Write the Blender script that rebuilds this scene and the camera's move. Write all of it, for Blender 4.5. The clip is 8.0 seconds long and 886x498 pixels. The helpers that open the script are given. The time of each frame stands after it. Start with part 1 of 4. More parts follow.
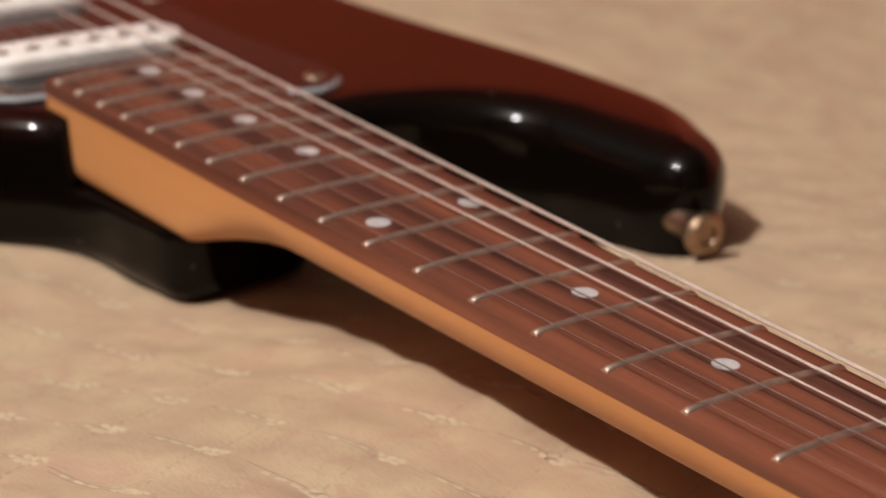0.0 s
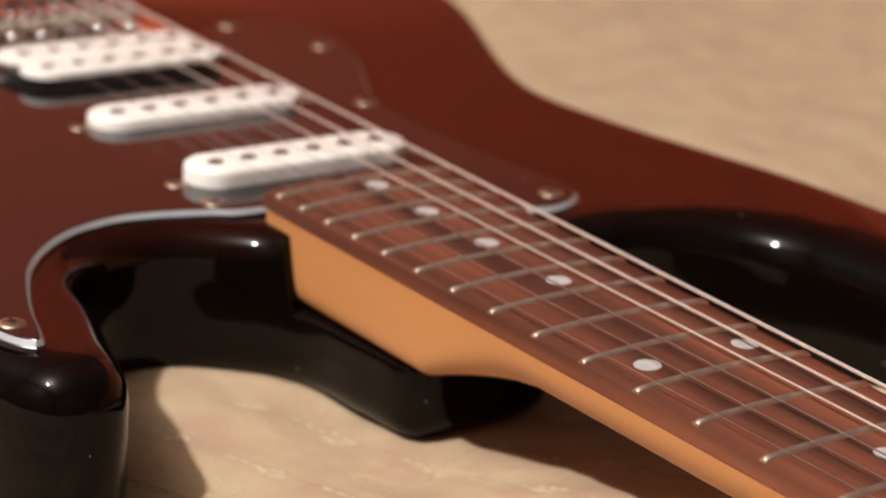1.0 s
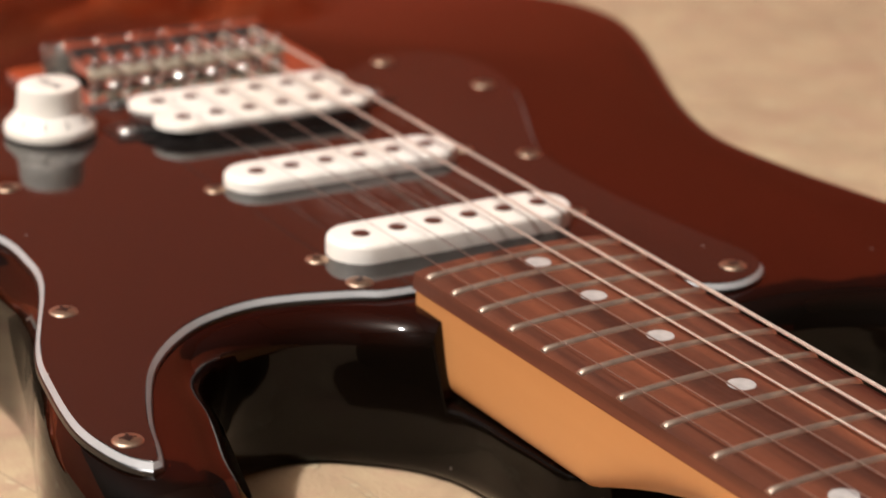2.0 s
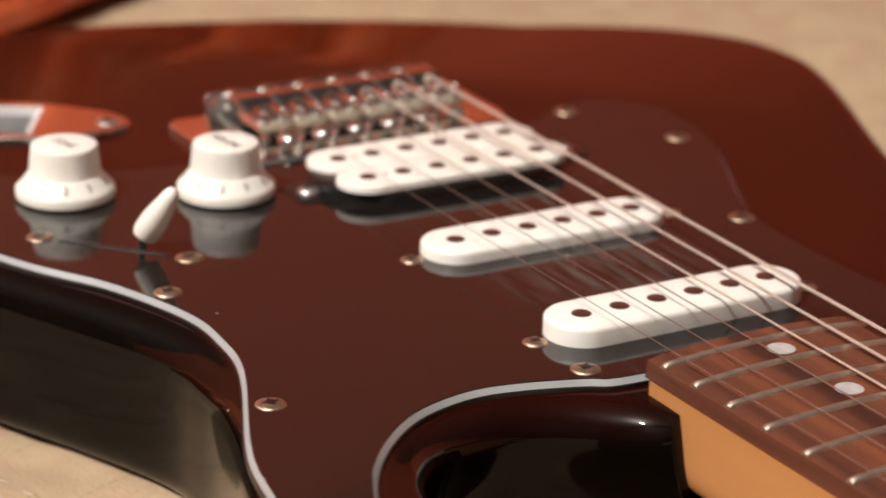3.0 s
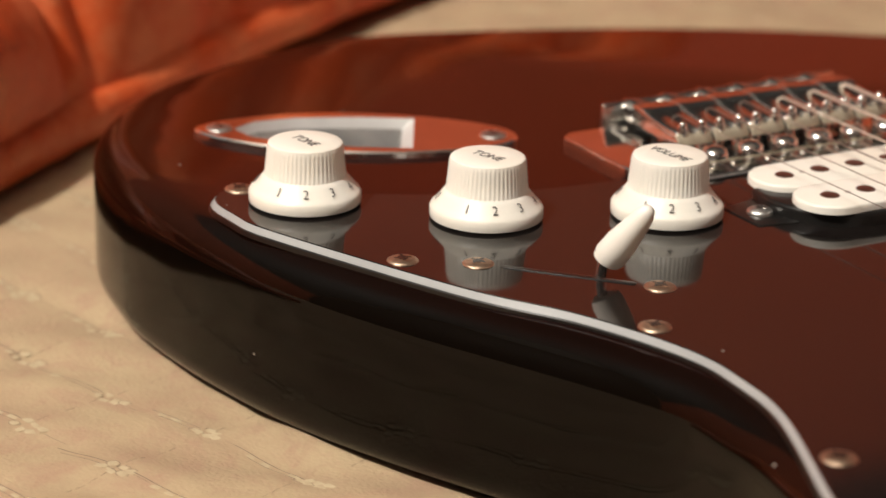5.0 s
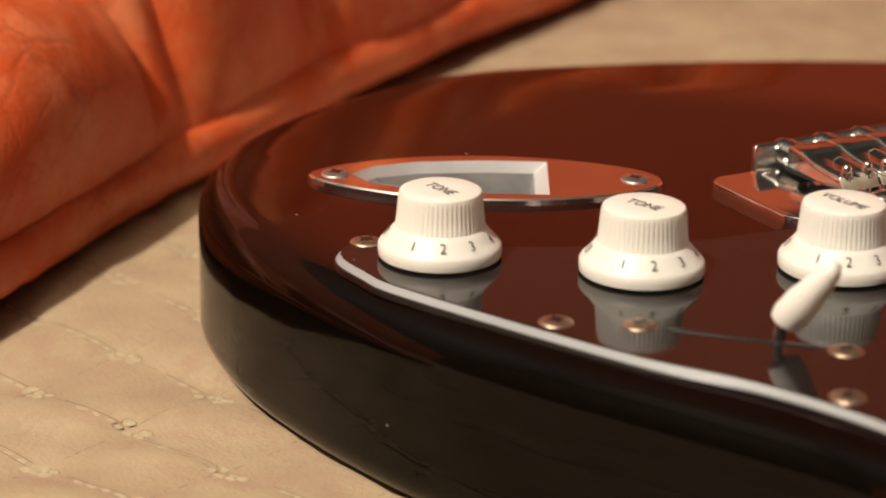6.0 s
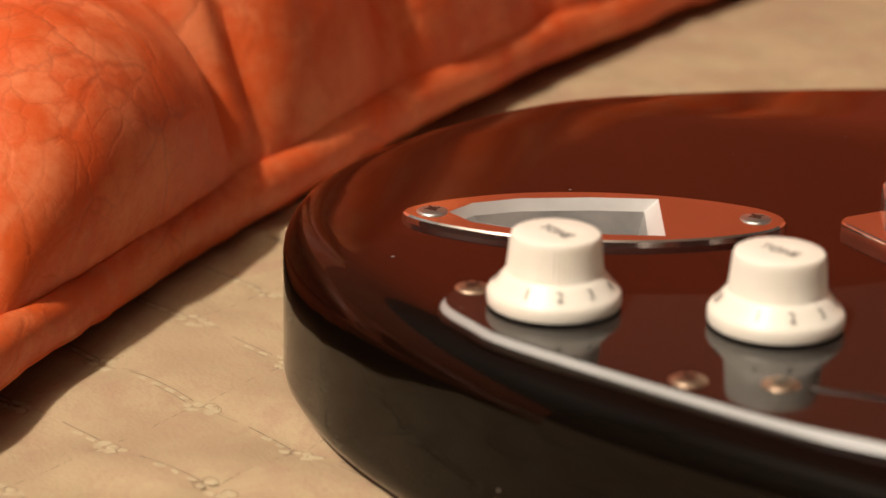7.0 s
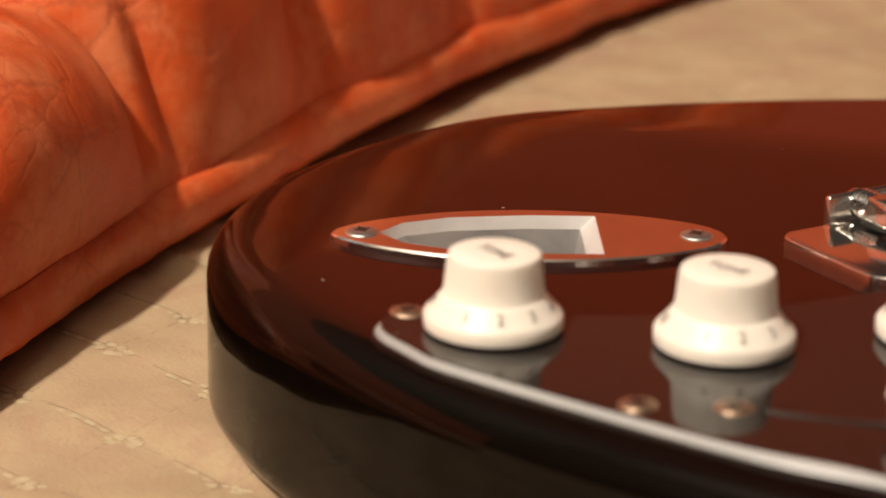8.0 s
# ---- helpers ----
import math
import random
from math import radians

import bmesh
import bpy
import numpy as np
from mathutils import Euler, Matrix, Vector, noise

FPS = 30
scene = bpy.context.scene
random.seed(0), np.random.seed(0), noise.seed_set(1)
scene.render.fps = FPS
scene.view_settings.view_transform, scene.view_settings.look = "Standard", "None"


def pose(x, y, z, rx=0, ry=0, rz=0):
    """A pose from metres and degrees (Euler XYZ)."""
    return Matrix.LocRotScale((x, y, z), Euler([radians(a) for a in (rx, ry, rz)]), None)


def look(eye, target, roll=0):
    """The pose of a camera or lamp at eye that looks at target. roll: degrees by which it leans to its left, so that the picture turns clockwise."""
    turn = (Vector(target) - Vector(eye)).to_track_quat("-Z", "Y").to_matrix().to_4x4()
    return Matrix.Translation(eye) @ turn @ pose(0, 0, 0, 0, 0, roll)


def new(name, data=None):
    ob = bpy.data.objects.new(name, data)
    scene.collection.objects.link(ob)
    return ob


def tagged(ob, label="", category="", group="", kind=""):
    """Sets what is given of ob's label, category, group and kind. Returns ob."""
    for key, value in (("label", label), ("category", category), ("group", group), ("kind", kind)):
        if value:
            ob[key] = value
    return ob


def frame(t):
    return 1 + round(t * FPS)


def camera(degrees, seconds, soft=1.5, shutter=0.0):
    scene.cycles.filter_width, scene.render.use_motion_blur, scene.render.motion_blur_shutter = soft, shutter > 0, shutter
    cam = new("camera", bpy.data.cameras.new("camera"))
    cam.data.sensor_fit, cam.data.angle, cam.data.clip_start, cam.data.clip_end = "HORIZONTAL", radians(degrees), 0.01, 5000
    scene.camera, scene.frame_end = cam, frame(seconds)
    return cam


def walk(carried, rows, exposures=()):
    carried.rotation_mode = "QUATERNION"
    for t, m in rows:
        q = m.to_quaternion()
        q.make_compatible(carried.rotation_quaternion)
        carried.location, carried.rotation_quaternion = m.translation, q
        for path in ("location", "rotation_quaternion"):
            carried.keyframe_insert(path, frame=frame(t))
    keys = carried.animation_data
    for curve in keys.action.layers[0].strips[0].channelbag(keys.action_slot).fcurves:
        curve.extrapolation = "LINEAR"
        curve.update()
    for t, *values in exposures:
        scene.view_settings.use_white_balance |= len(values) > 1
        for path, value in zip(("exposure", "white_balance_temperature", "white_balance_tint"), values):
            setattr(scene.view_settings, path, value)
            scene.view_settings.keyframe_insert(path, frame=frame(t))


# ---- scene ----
EXPOSURES = ((0.0, 0.27, 5680, 16), (0.6, 0.46, 5620, 15), (1.0, 0.50, 5660, 14), (2.5, 0.55, 5800, 14), (3.5, 0.36, 5700, 11), (4.5, 0.30, 5850, 10), (6.5, 0.26, 6450, 12), (8.0, 0.32, 6650, 14))
cam = camera(19.50, 8.0, soft=1.5, shutter=0.25)
FOCUS, FSTOP = 0.562, 14.0
cam.data.dof.use_dof = True
cam.data.dof.focus_distance = FOCUS
cam.data.dof.aperture_fstop = FSTOP
PATH = [
    (0, (0.8192, -0.3707, 0.2786), (0.4504, -0.0843, 0.0997), 2.89),
    (0.5, (0.7912, -0.3773, 0.2848), (0.4156, -0.0966, 0.1113), 3.56),
    (1, (0.7478, -0.3664, 0.2694), (0.3630, -0.0936, 0.1036), 3.33),
    (1.2, (0.7381, -0.3557, 0.2719), (0.3481, -0.0932, 0.1019), 2.99),
    (2.3, (0.6648, -0.3164, 0.2782), (0.2609, -0.0790, 0.1035), 1.24),
    (2.5, (0.6521, -0.3164, 0.2774), (0.2463, -0.0811, 0.1044), 1.12),
    (3, (0.6169, -0.3307, 0.2788), (0.2132, -0.0962, 0.0997), 1.40),
    (3.5, (0.5794, -0.3514, 0.2689), (0.1793, -0.1126, 0.0875), 1.84),
    (4, (0.5532, -0.3707, 0.2631), (0.1526, -0.1315, 0.0833), 1.91),
    (4.5, (0.5232, -0.3799, 0.2526), (0.1193, -0.1433, 0.0770), 1.66),
    (5, (0.4927, -0.3863, 0.2413), (0.0870, -0.1490, 0.0705), 1.51),
    (5.2, (0.4804, -0.3889, 0.2367), (0.0746, -0.1501, 0.0684), 1.33),
    (6.5, (0.4075, -0.3761, 0.2243), (-0.0045, -0.1455, 0.0598), 1.03),
    (7, (0.3859, -0.3756, 0.2190), (-0.0265, -0.1449, 0.0556), 1.18),
    (7.5, (0.3702, -0.3739, 0.2159), (-0.0401, -0.1387, 0.0535), 1.55),
    (8, (0.3657, -0.3717, 0.2129), (-0.0379, -0.1235, 0.0532), 1.11),
]
walk(cam, [(t, look(eye, target, roll)) for t, eye, target, roll in PATH], EXPOSURES)

# ---------------------------------------------------------------- world and lamps
world = bpy.data.worlds.new("room_air")
scene.world = world
world.use_nodes = True
world.node_tree.nodes["Background"].inputs[0].default_value = (1.0, 0.8, 0.6, 1)
world.node_tree.nodes["Background"].inputs[1].default_value = 0.02

MM = 0.001
TOP = 0.045          # body top
GUARD = 0.0475       # pickguard top
BED = 0.0038         # bedspread level


def lamp(name, place, watts, radius, colour):
    data = bpy.data.lights.new(name, "POINT")
    data.energy, data.shadow_soft_size, data.color = watts, radius, colour
    ob = new(name, data)
    ob.location = place
    return ob


lamp("ceiling_bulb", (0.42, -1.70, 2.28), 305, 0.053, (1.0, 0.90, 0.765))

# ---------------------------------------------------------------- materials


def material(name, colour, rough=0.5, metal=0.0, second=None, scale=20.0, bump=0.0, bump_scale=200.0, coat=0.0, stretch=(1, 1, 1), wear=0.0, spec=0.5, detail=6.0, deep=0.001):
    """A principled material whose colour wanders between two tones, with a fine relief and uneven gloss."""
    m = bpy.data.materials.new(name)
    m.use_nodes = True
    nt = m.node_tree
    b = nt.nodes["Principled BSDF"]
    b.inputs["Metallic"].default_value = metal
    b.inputs["Specular IOR Level"].default_value = spec
    b.inputs["Coat Weight"].default_value = coat
    b.inputs["Coat Roughness"].default_value = 0.04
    tc = nt.nodes.new("ShaderNodeTexCoord")
    mp = nt.nodes.new("ShaderNodeMapping")
    mp.inputs["Scale"].default_value = stretch
    nt.links.new(tc.outputs["Object"], mp.inputs["Vector"])
    n = nt.nodes.new("ShaderNodeTexNoise")
    n.inputs["Scale"].default_value, n.inputs["Detail"].default_value = scale, detail
    nt.links.new(mp.outputs[0], n.inputs["Vector"])
    mix = nt.nodes.new("ShaderNodeMix")
    mix.data_type = "RGBA"
    mix.inputs[6].default_value = (*colour, 1)
    mix.inputs[7].default_value = (*(second or [c * 0.8 for c in colour]), 1)
    ramp = nt.nodes.new("ShaderNodeMapRange")
    ramp.inputs[1].default_value, ramp.inputs[2].default_value = 0.35, 0.65
    nt.links.new(n.outputs[0], ramp.inputs[0])
    nt.links.new(ramp.outputs[0], mix.inputs[0])
    nt.links.new(mix.outputs[2], b.inputs["Base Color"])
    r = nt.nodes.new("ShaderNodeMapRange")
    r.inputs[3].default_value, r.inputs[4].default_value = rough, rough + wear
    n2 = nt.nodes.new("ShaderNodeTexNoise")
    n2.inputs["Scale"].default_value = scale * 3.7
    nt.links.new(tc.outputs["Object"], n2.inputs["Vector"])
    nt.links.new(n2.outputs[0], r.inputs[0])
    nt.links.new(r.outputs[0], b.inputs["Roughness"])
    if bump:
        n3 = nt.nodes.new("ShaderNodeTexNoise")
        n3.inputs["Scale"].default_value, n3.inputs["Detail"].default_value = bump_scale, 4
        nt.links.new(mp.outputs[0], n3.inputs["Vector"])
        bn = nt.nodes.new("ShaderNodeBump")
        bn.inputs["Strength"].default_value, bn.inputs["Distance"].default_value = bump, deep
        nt.links.new(n3.outputs[0], bn.inputs["Height"])
        nt.links.new(bn.outputs[0], b.inputs["Normal"])
    return m


def lacquer(name):
    """Deep red lacquer that turns black towards the rim, by the 'rim' value on the mesh."""
    m = material(name, (0.0245, 0.0032, 0.0013), 0.035, second=(0.0185, 0.0025, 0.0011), scale=14, wear=0.03, stretch=(0.4, 3, 3), spec=0.175)
    nt = m.node_tree
    b = nt.nodes["Principled BSDF"]
    old = b.inputs["Base Color"].links[0].from_socket
    at = nt.nodes.new("ShaderNodeAttribute")
    at.attribute_name = "rim"
    mix = nt.nodes.new("ShaderNodeMix")
    mix.data_type = "RGBA"
    nt.links.new(at.outputs["Fac"], mix.inputs[0])
    nt.links.new(old, mix.inputs[6])
    mix.inputs[7].default_value = (0.0028, 0.0018, 0.0011, 1)
    nt.links.new(mix.outputs[2], b.inputs["Base Color"])
    return m


def dusty(m, share=0.16, size=0.05):
    """A few pale specks of dust on a glossy surface."""
    nt = m.node_tree
    b = nt.nodes["Principled BSDF"]
    tc = nt.nodes.new("ShaderNodeTexCoord")
    vo = nt.nodes.new("ShaderNodeTexVoronoi")
    vo.inputs["Scale"].default_value = 130
    nt.links.new(tc.outputs["Object"], vo.inputs["Vector"])
    sep = nt.nodes.new("ShaderNodeSeparateColor")
    nt.links.new(vo.outputs["Color"], sep.inputs[0])
    near = nt.nodes.new("ShaderNodeMath")
    near.operation = "LESS_THAN"
    near.inputs[1].default_value = size
    nt.links.new(vo.outputs["Distance"], near.inputs[0])
    few = nt.nodes.new("ShaderNodeMath")
    few.operation = "LESS_THAN"
    few.inputs[1].default_value = share
    nt.links.new(sep.outputs[0], few.inputs[0])
    both = nt.nodes.new("ShaderNodeMath")
    both.operation = "MULTIPLY"
    nt.links.new(near.outputs[0], both.inputs[0])
    nt.links.new(few.outputs[0], both.inputs[1])
    for socket, value in (("Base Color", (0.22, 0.19, 0.16, 1)), ("Roughness", 0.7)):
        old = b.inputs[socket].links[0].from_socket
        mix = nt.nodes.new("ShaderNodeMix")
        if socket == "Base Color":
            mix.data_type = "RGBA"
            a, z, out = mix.inputs[6], mix.inputs[7], mix.outputs[2]
        else:
            a, z, out = mix.inputs[2], mix.inputs[3], mix.outputs[0]
        nt.links.new(both.outputs[0], mix.inputs[0])
        nt.links.new(old, a)
        z.default_value = value
        nt.links.new(out, b.inputs[socket])
    return m


def smeared(m, centre, size):
    """A hazy patch of dust left in strokes under the strings."""
    nt = m.node_tree
    b = nt.nodes["Principled BSDF"]
    tc = nt.nodes.new("ShaderNodeTexCoord")
    spot = nt.nodes.new("ShaderNodeMapping")
    spot.vector_type = "TEXTURE"
    spot.inputs["Location"].default_value = centre
    spot.inputs["Scale"].default_value = size
    nt.links.new(tc.outputs["Object"], spot.inputs["Vector"])
    ball = nt.nodes.new("ShaderNodeTexGradient")
    ball.gradient_type = "SPHERICAL"
    nt.links.new(spot.outputs[0], ball.inputs[0])
    lie = nt.nodes.new("ShaderNodeMapping")
    lie.inputs["Scale"].default_value = (60, 420, 1)
    nt.links.new(tc.outputs["Object"], lie.inputs["Vector"])
    strokes = nt.nodes.new("ShaderNodeTexNoise")
    strokes.inputs["Scale"].default_value, strokes.inputs["Detail"].default_value = 1.0, 5
    nt.links.new(lie.outputs[0], strokes.inputs["Vector"])
    lift = nt.nodes.new("ShaderNodeMapRange")
    for k, v in zip((1, 2, 3, 4), (0.40, 0.75, 0.0, 0.9)):
        lift.inputs[k].default_value = v
    nt.links.new(strokes.outputs[0], lift.inputs[0])
    both = nt.nodes.new("ShaderNodeMath")
    both.operation = "MULTIPLY"
    nt.links.new(ball.outputs["Fac"], both.inputs[0])
    nt.links.new(lift.outputs[0], both.inputs[1])
    mix = nt.nodes.new("ShaderNodeMix")
    mix.data_type = "RGBA"
    nt.links.new(both.outputs[0], mix.inputs[0])
    nt.links.new(b.inputs["Base Color"].links[0].from_socket, mix.inputs[6])
    mix.inputs[7].default_value = (0.12, 0.095, 0.084, 1)
    nt.links.new(mix.outputs[2], b.inputs["Base Color"])
    return m


M = dict(
    body=dusty(lacquer("red_black_lacquer")),
    guard=smeared(dusty(material("dark_brown_plastic", (0.0115, 0.0085, 0.0074), 0.045, second=(0.0082, 0.0066, 0.0059), scale=9, wear=0.06)), (0.122, 0.002, 0.0475), (0.036, 0.036, 0.05)),
    ply_white=material("white_ply", (0.31, 0.315, 0.31), 0.5, second=(0.27, 0.275, 0.27), scale=60),
    ply_black=material("black_ply", (0.008, 0.007, 0.006), 0.3),
    cream=material("cream_plastic", (0.81, 0.78, 0.705), 0.4, second=(0.78, 0.73, 0.63), scale=50, bump=0.05, bump_scale=900),
    white=material("white_plastic", (0.82, 0.79, 0.72), 0.38, second=(0.78, 0.73, 0.64), scale=50, bump=0.05, bump_scale=900),
    ink=material("grey_ink", (0.060, 0.057, 0.055), 0.8, second=(0.11, 0.105, 0.10), scale=900, spec=0.15),
    pole=material("dull_steel_pole", (0.16, 0.065, 0.045), 0.35, metal=0.6, scale=300),
    chrome=material("chrome", (0.85, 0.83, 0.80), 0.06, metal=1.0, second=(0.78, 0.76, 0.73), scale=60, wear=0.08),
    satin=material("satin_chrome", (0.72, 0.70, 0.66), 0.34, metal=1.0, second=(0.62, 0.60, 0.56), scale=90, wear=0.12, bump=0.1, bump_scale=600),
    nickel=material("nickel_screw", (0.62, 0.46, 0.33), 0.34, metal=1.0, second=(0.46, 0.33, 0.23), scale=700, wear=0.2, bump=0.2, bump_scale=900),
    brass=material("aged_brass", (0.42, 0.30, 0.20), 0.30, metal=1.0, second=(0.28, 0.19, 0.12), scale=300, wear=0.2),
    bright=material("polished_cast_chrome", (0.80, 0.79, 0.75), 0.12, metal=1.0, second=(0.66, 0.66, 0.63), scale=160, wear=0.12, bump=0.06, bump_scale=350),
    # the jack lip's bright reflection is put into this pale colour
    pale_lip=material("pale_lip_metal", (0.74, 0.73, 0.71), 0.42, metal=0.35, second=(0.66, 0.65, 0.63), scale=120, wear=0.1),
    black=material("black_plastic", (0.01, 0.009, 0.008), 0.3, scale=100),
    plain=material("plain_string_steel", (0.48, 0.43, 0.38), 0.42, metal=1.0, scale=400),
    steel=material("string_steel", (0.74, 0.66, 0.57), 0.58, metal=1.0, second=(0.80, 0.71, 0.61), scale=400),
    fret=material("fret_wire", (0.66, 0.54, 0.43), 0.42, metal=1.0, second=(0.56, 0.46, 0.36), scale=300, wear=0.12),
    pearl=material("pearl_dot", (0.47, 0.445, 0.415), 0.3, second=(0.36, 0.35, 0.33), scale=300),
    rosewood=material("rosewood", (0.185, 0.058, 0.026), 0.36, second=(0.045, 0.015, 0.009), scale=110, stretch=(0.045, 1, 1), bump=0.25, bump_scale=350, wear=0.2),
    maple=material("amber_maple", (0.50, 0.23, 0.075), 0.38, second=(0.43, 0.185, 0.055), scale=40, stretch=(0.1, 1, 1), wear=0.1),
)

# ---------------------------------------------------------------- mesh helpers


def finish(name, bm, mats, smooth=True):
    me = bpy.data.meshes.new(name)
    bmesh.ops.recalc_face_normals(bm, faces=bm.faces)
    for f in bm.faces:
        f.smooth = smooth
    bm.to_mesh(me)
    bm.free()
    for m in mats if isinstance(mats, (list, tuple)) else [mats]:
        me.materials.append(m)
    if smooth:
        me.set_sharp_from_angle(angle=radians(38))
    return me


def part(name, shape, mats, parent, label="", at=None, smooth=True):
    me = shape if isinstance(shape, bpy.types.Mesh) else finish(name, shape, mats, smooth)
    ob = new(name, me)
    ob.parent = parent
    if at is not None:
        ob.matrix_basis = at
    return tagged(ob, label) if label else ob


def spline(points, per=8, closed=True):
    p = [Vector(q) for q in points]
    n, out = len(p), []
    for i in range(n if closed else n - 1):
        a, b, c, d = (p[(i + k) % n] if closed else p[min(max(i + k, 0), n - 1)] for k in (-1, 0, 1, 2))
        for k in range(per):
            t = k / per
            out.append(0.5 * ((2 * b) + (c - a) * t + (2 * a - 5 * b + 4 * c - d) * t * t + (3 * b - a - 3 * c + d) * t ** 3))
    if not closed:
        out.append(p[-1])
    return out


def even(points, step):
    """The closed line walked at an even step."""
    p = np.array([tuple(q)[:2] for q in points])
    q = np.vstack([p, p[:1]])
    s = np.r_[0, np.cumsum(np.linalg.norm(np.diff(q, axis=0), axis=1))]
    k = np.linspace(0, s[-1], max(8, int(s[-1] / step)), endpoint=False)
    return np.stack([np.interp(k, s, q[:, 0]), np.interp(k, s, q[:, 1])], 1)


def outward(p):
    t = np.roll(p, -1, 0) - np.roll(p, 1, 0)
    t /= np.linalg.norm(t, axis=1)[:, None] + 1e-12
    area = (p[:, 0] * np.roll(p[:, 1], -1) - np.roll(p[:, 0], -1) * p[:, 1]).sum()
    return np.stack([t[:, 1], -t[:, 0]], 1) * (1 if area > 0 else -1)


def inside(q, p):
    x, y = q[:, :1], q[:, 1:]
    x1, y1, x2, y2 = p[:, 0], p[:, 1], np.roll(p[:, 0], -1), np.roll(p[:, 1], -1)
    cross = ((y1 > y) != (y2 > y)) & (x < (x2 - x1) * (y - y1) / (y2 - y1 + 1e-15) + x1)
    return cross.sum(1) % 2 == 1


def to_line(q, p):
    """The distance of the points q from the closed line p."""
    a, b = p, np.roll(p, -1, 0)
    d = b - a
    out = np.full(len(q), 1e9)
    for i in range(len(a)):
        t = np.clip(((q - a[i]) @ d[i]) / (d[i] @ d[i] + 1e-15), 0, 1)
        out = np.minimum(out, np.linalg.norm(q - a[i] - t[:, None] * d[i], axis=1))
    return out


def sheet(loop, holes, step):
    """A flat triangulated sheet inside loop, less the holes: its points and triangles. The loop's points come first."""
    from mathutils.geometry import delaunay_2d_cdt
    lo, hi = loop.min(0), loop.max(0)
    g = np.stack(np.meshgrid(np.arange(lo[0], hi[0], step), np.arange(lo[1], hi[1], step)), -1).reshape(-1, 2)
    g = g[inside(g, loop)]
    g = g[to_line(g, loop) > step * 0.6]
    for h in holes:
        g = g[~inside(g, h)]
        g = g[to_line(g, h) > step * 0.5]
    rings = [loop, *holes]
    pts, edges, base = [], [], 0
    for r in rings:
        edges += [(base + i, base + (i + 1) % len(r)) for i in range(len(r))]
        pts += [Vector(q) for q in r]
        base += len(r)
    pts += [Vector(q) for q in g]
    v, _, f, *_ = delaunay_2d_cdt(pts, edges, [], 0, 1e-7)
    v = np.array([tuple(q) for q in v])
    c = np.array([v[list(t)].mean(0) for t in f])
    keep = inside(c, loop)
    for h in holes:
        keep &= ~inside(c, h)
    return v, [tuple(t) for t, k in zip(f, keep) if k]


def rings_mesh(rings, cap_low=True, cap_high=True, mats=None):
    """Closed rings of points, one above the other, joined by quads."""
    bm = bmesh.new()
    rows = [[bm.verts.new(p) for p in r] for r in rings]
    n = len(rows[0])
    for k, (a, b) in enumerate(zip(rows, rows[1:])):
        for i in range(n):
            f = bm.faces.new((a[i], a[(i + 1) % n], b[(i + 1) % n], b[i]))
            if mats:
                f.material_index = mats[k]
    if cap_low:
        bm.faces.new(rows[0][::-1])
    if cap_high:
        bm.faces.new(rows[-1])
    return bm


def prism(loop, z0, z1, bevel, steps=3):
    """A plate with a rounded upper rim."""
    n = outward(loop)
    rings = [np.c_[loop, np.full(len(loop), z0)]]
    for k in range(steps + 1):
        a = k / steps * math.pi / 2
        rings.append(np.c_[loop - n * bevel * (1 - math.cos(a)), np.full(len(loop), z1 - bevel * (1 - math.sin(a)))])
    return rings_mesh(rings)


def lathe(profile, seg=48):
    rings = [[(r * math.cos(2 * math.pi * i / seg), r * math.sin(2 * math.pi * i / seg), z) for i in range(seg)] for r, z in profile]
    return rings_mesh(rings)


def tube(path, radius, seg=8):
    p = [Vector(q) for q in path]
    rings = []
    for i, q in enumerate(p):
        d = (p[min(i + 1, len(p) - 1)] - p[max(i - 1, 0)]).normalized()
        s = d.cross(Vector((0, 0, 1)))
        s = s.normalized() if s.length > 1e-4 else Vector((1, 0, 0))
        u = s.cross(d)
        r = radius[i] if isinstance(radius, (list, tuple)) else radius
        rings.append([q + r * (math.cos(2 * math.pi * k / seg) * s + math.sin(2 * math.pi * k / seg) * u) for k in range(seg)])
    return rings_mesh(rings)


def rbox(sx, sy, sz, bevel, segments=2):
    bm = bmesh.new()
    bmesh.ops.create_cube(bm, size=1, matrix=Matrix.Diagonal((sx, sy, sz, 1)))
    bmesh.ops.bevel(bm, geom=bm.edges[:] + bm.verts[:], offset=bevel, segments=segments, profile=0.5, affect="EDGES")
    return bm


def joined(*bms):
    out = bmesh.new()
    for b, m in bms:
        me = bpy.data.meshes.new("tmp")
        b.to_mesh(me)
        b.free()
        me.transform(m)
        out.from_mesh(me)
        bpy.data.meshes.remove(me)
    return out


def stadium(length, width, seg=14):
    """A bar along y with round ends."""
    r, h = width / 2, (length - width) / 2
    a = [math.pi * k / seg for k in range(seg + 1)]
    return np.array([(r * math.cos(t), h + r * math.sin(t)) for t in a] + [(-r * math.cos(t), -h - r * math.sin(t)) for t in a])


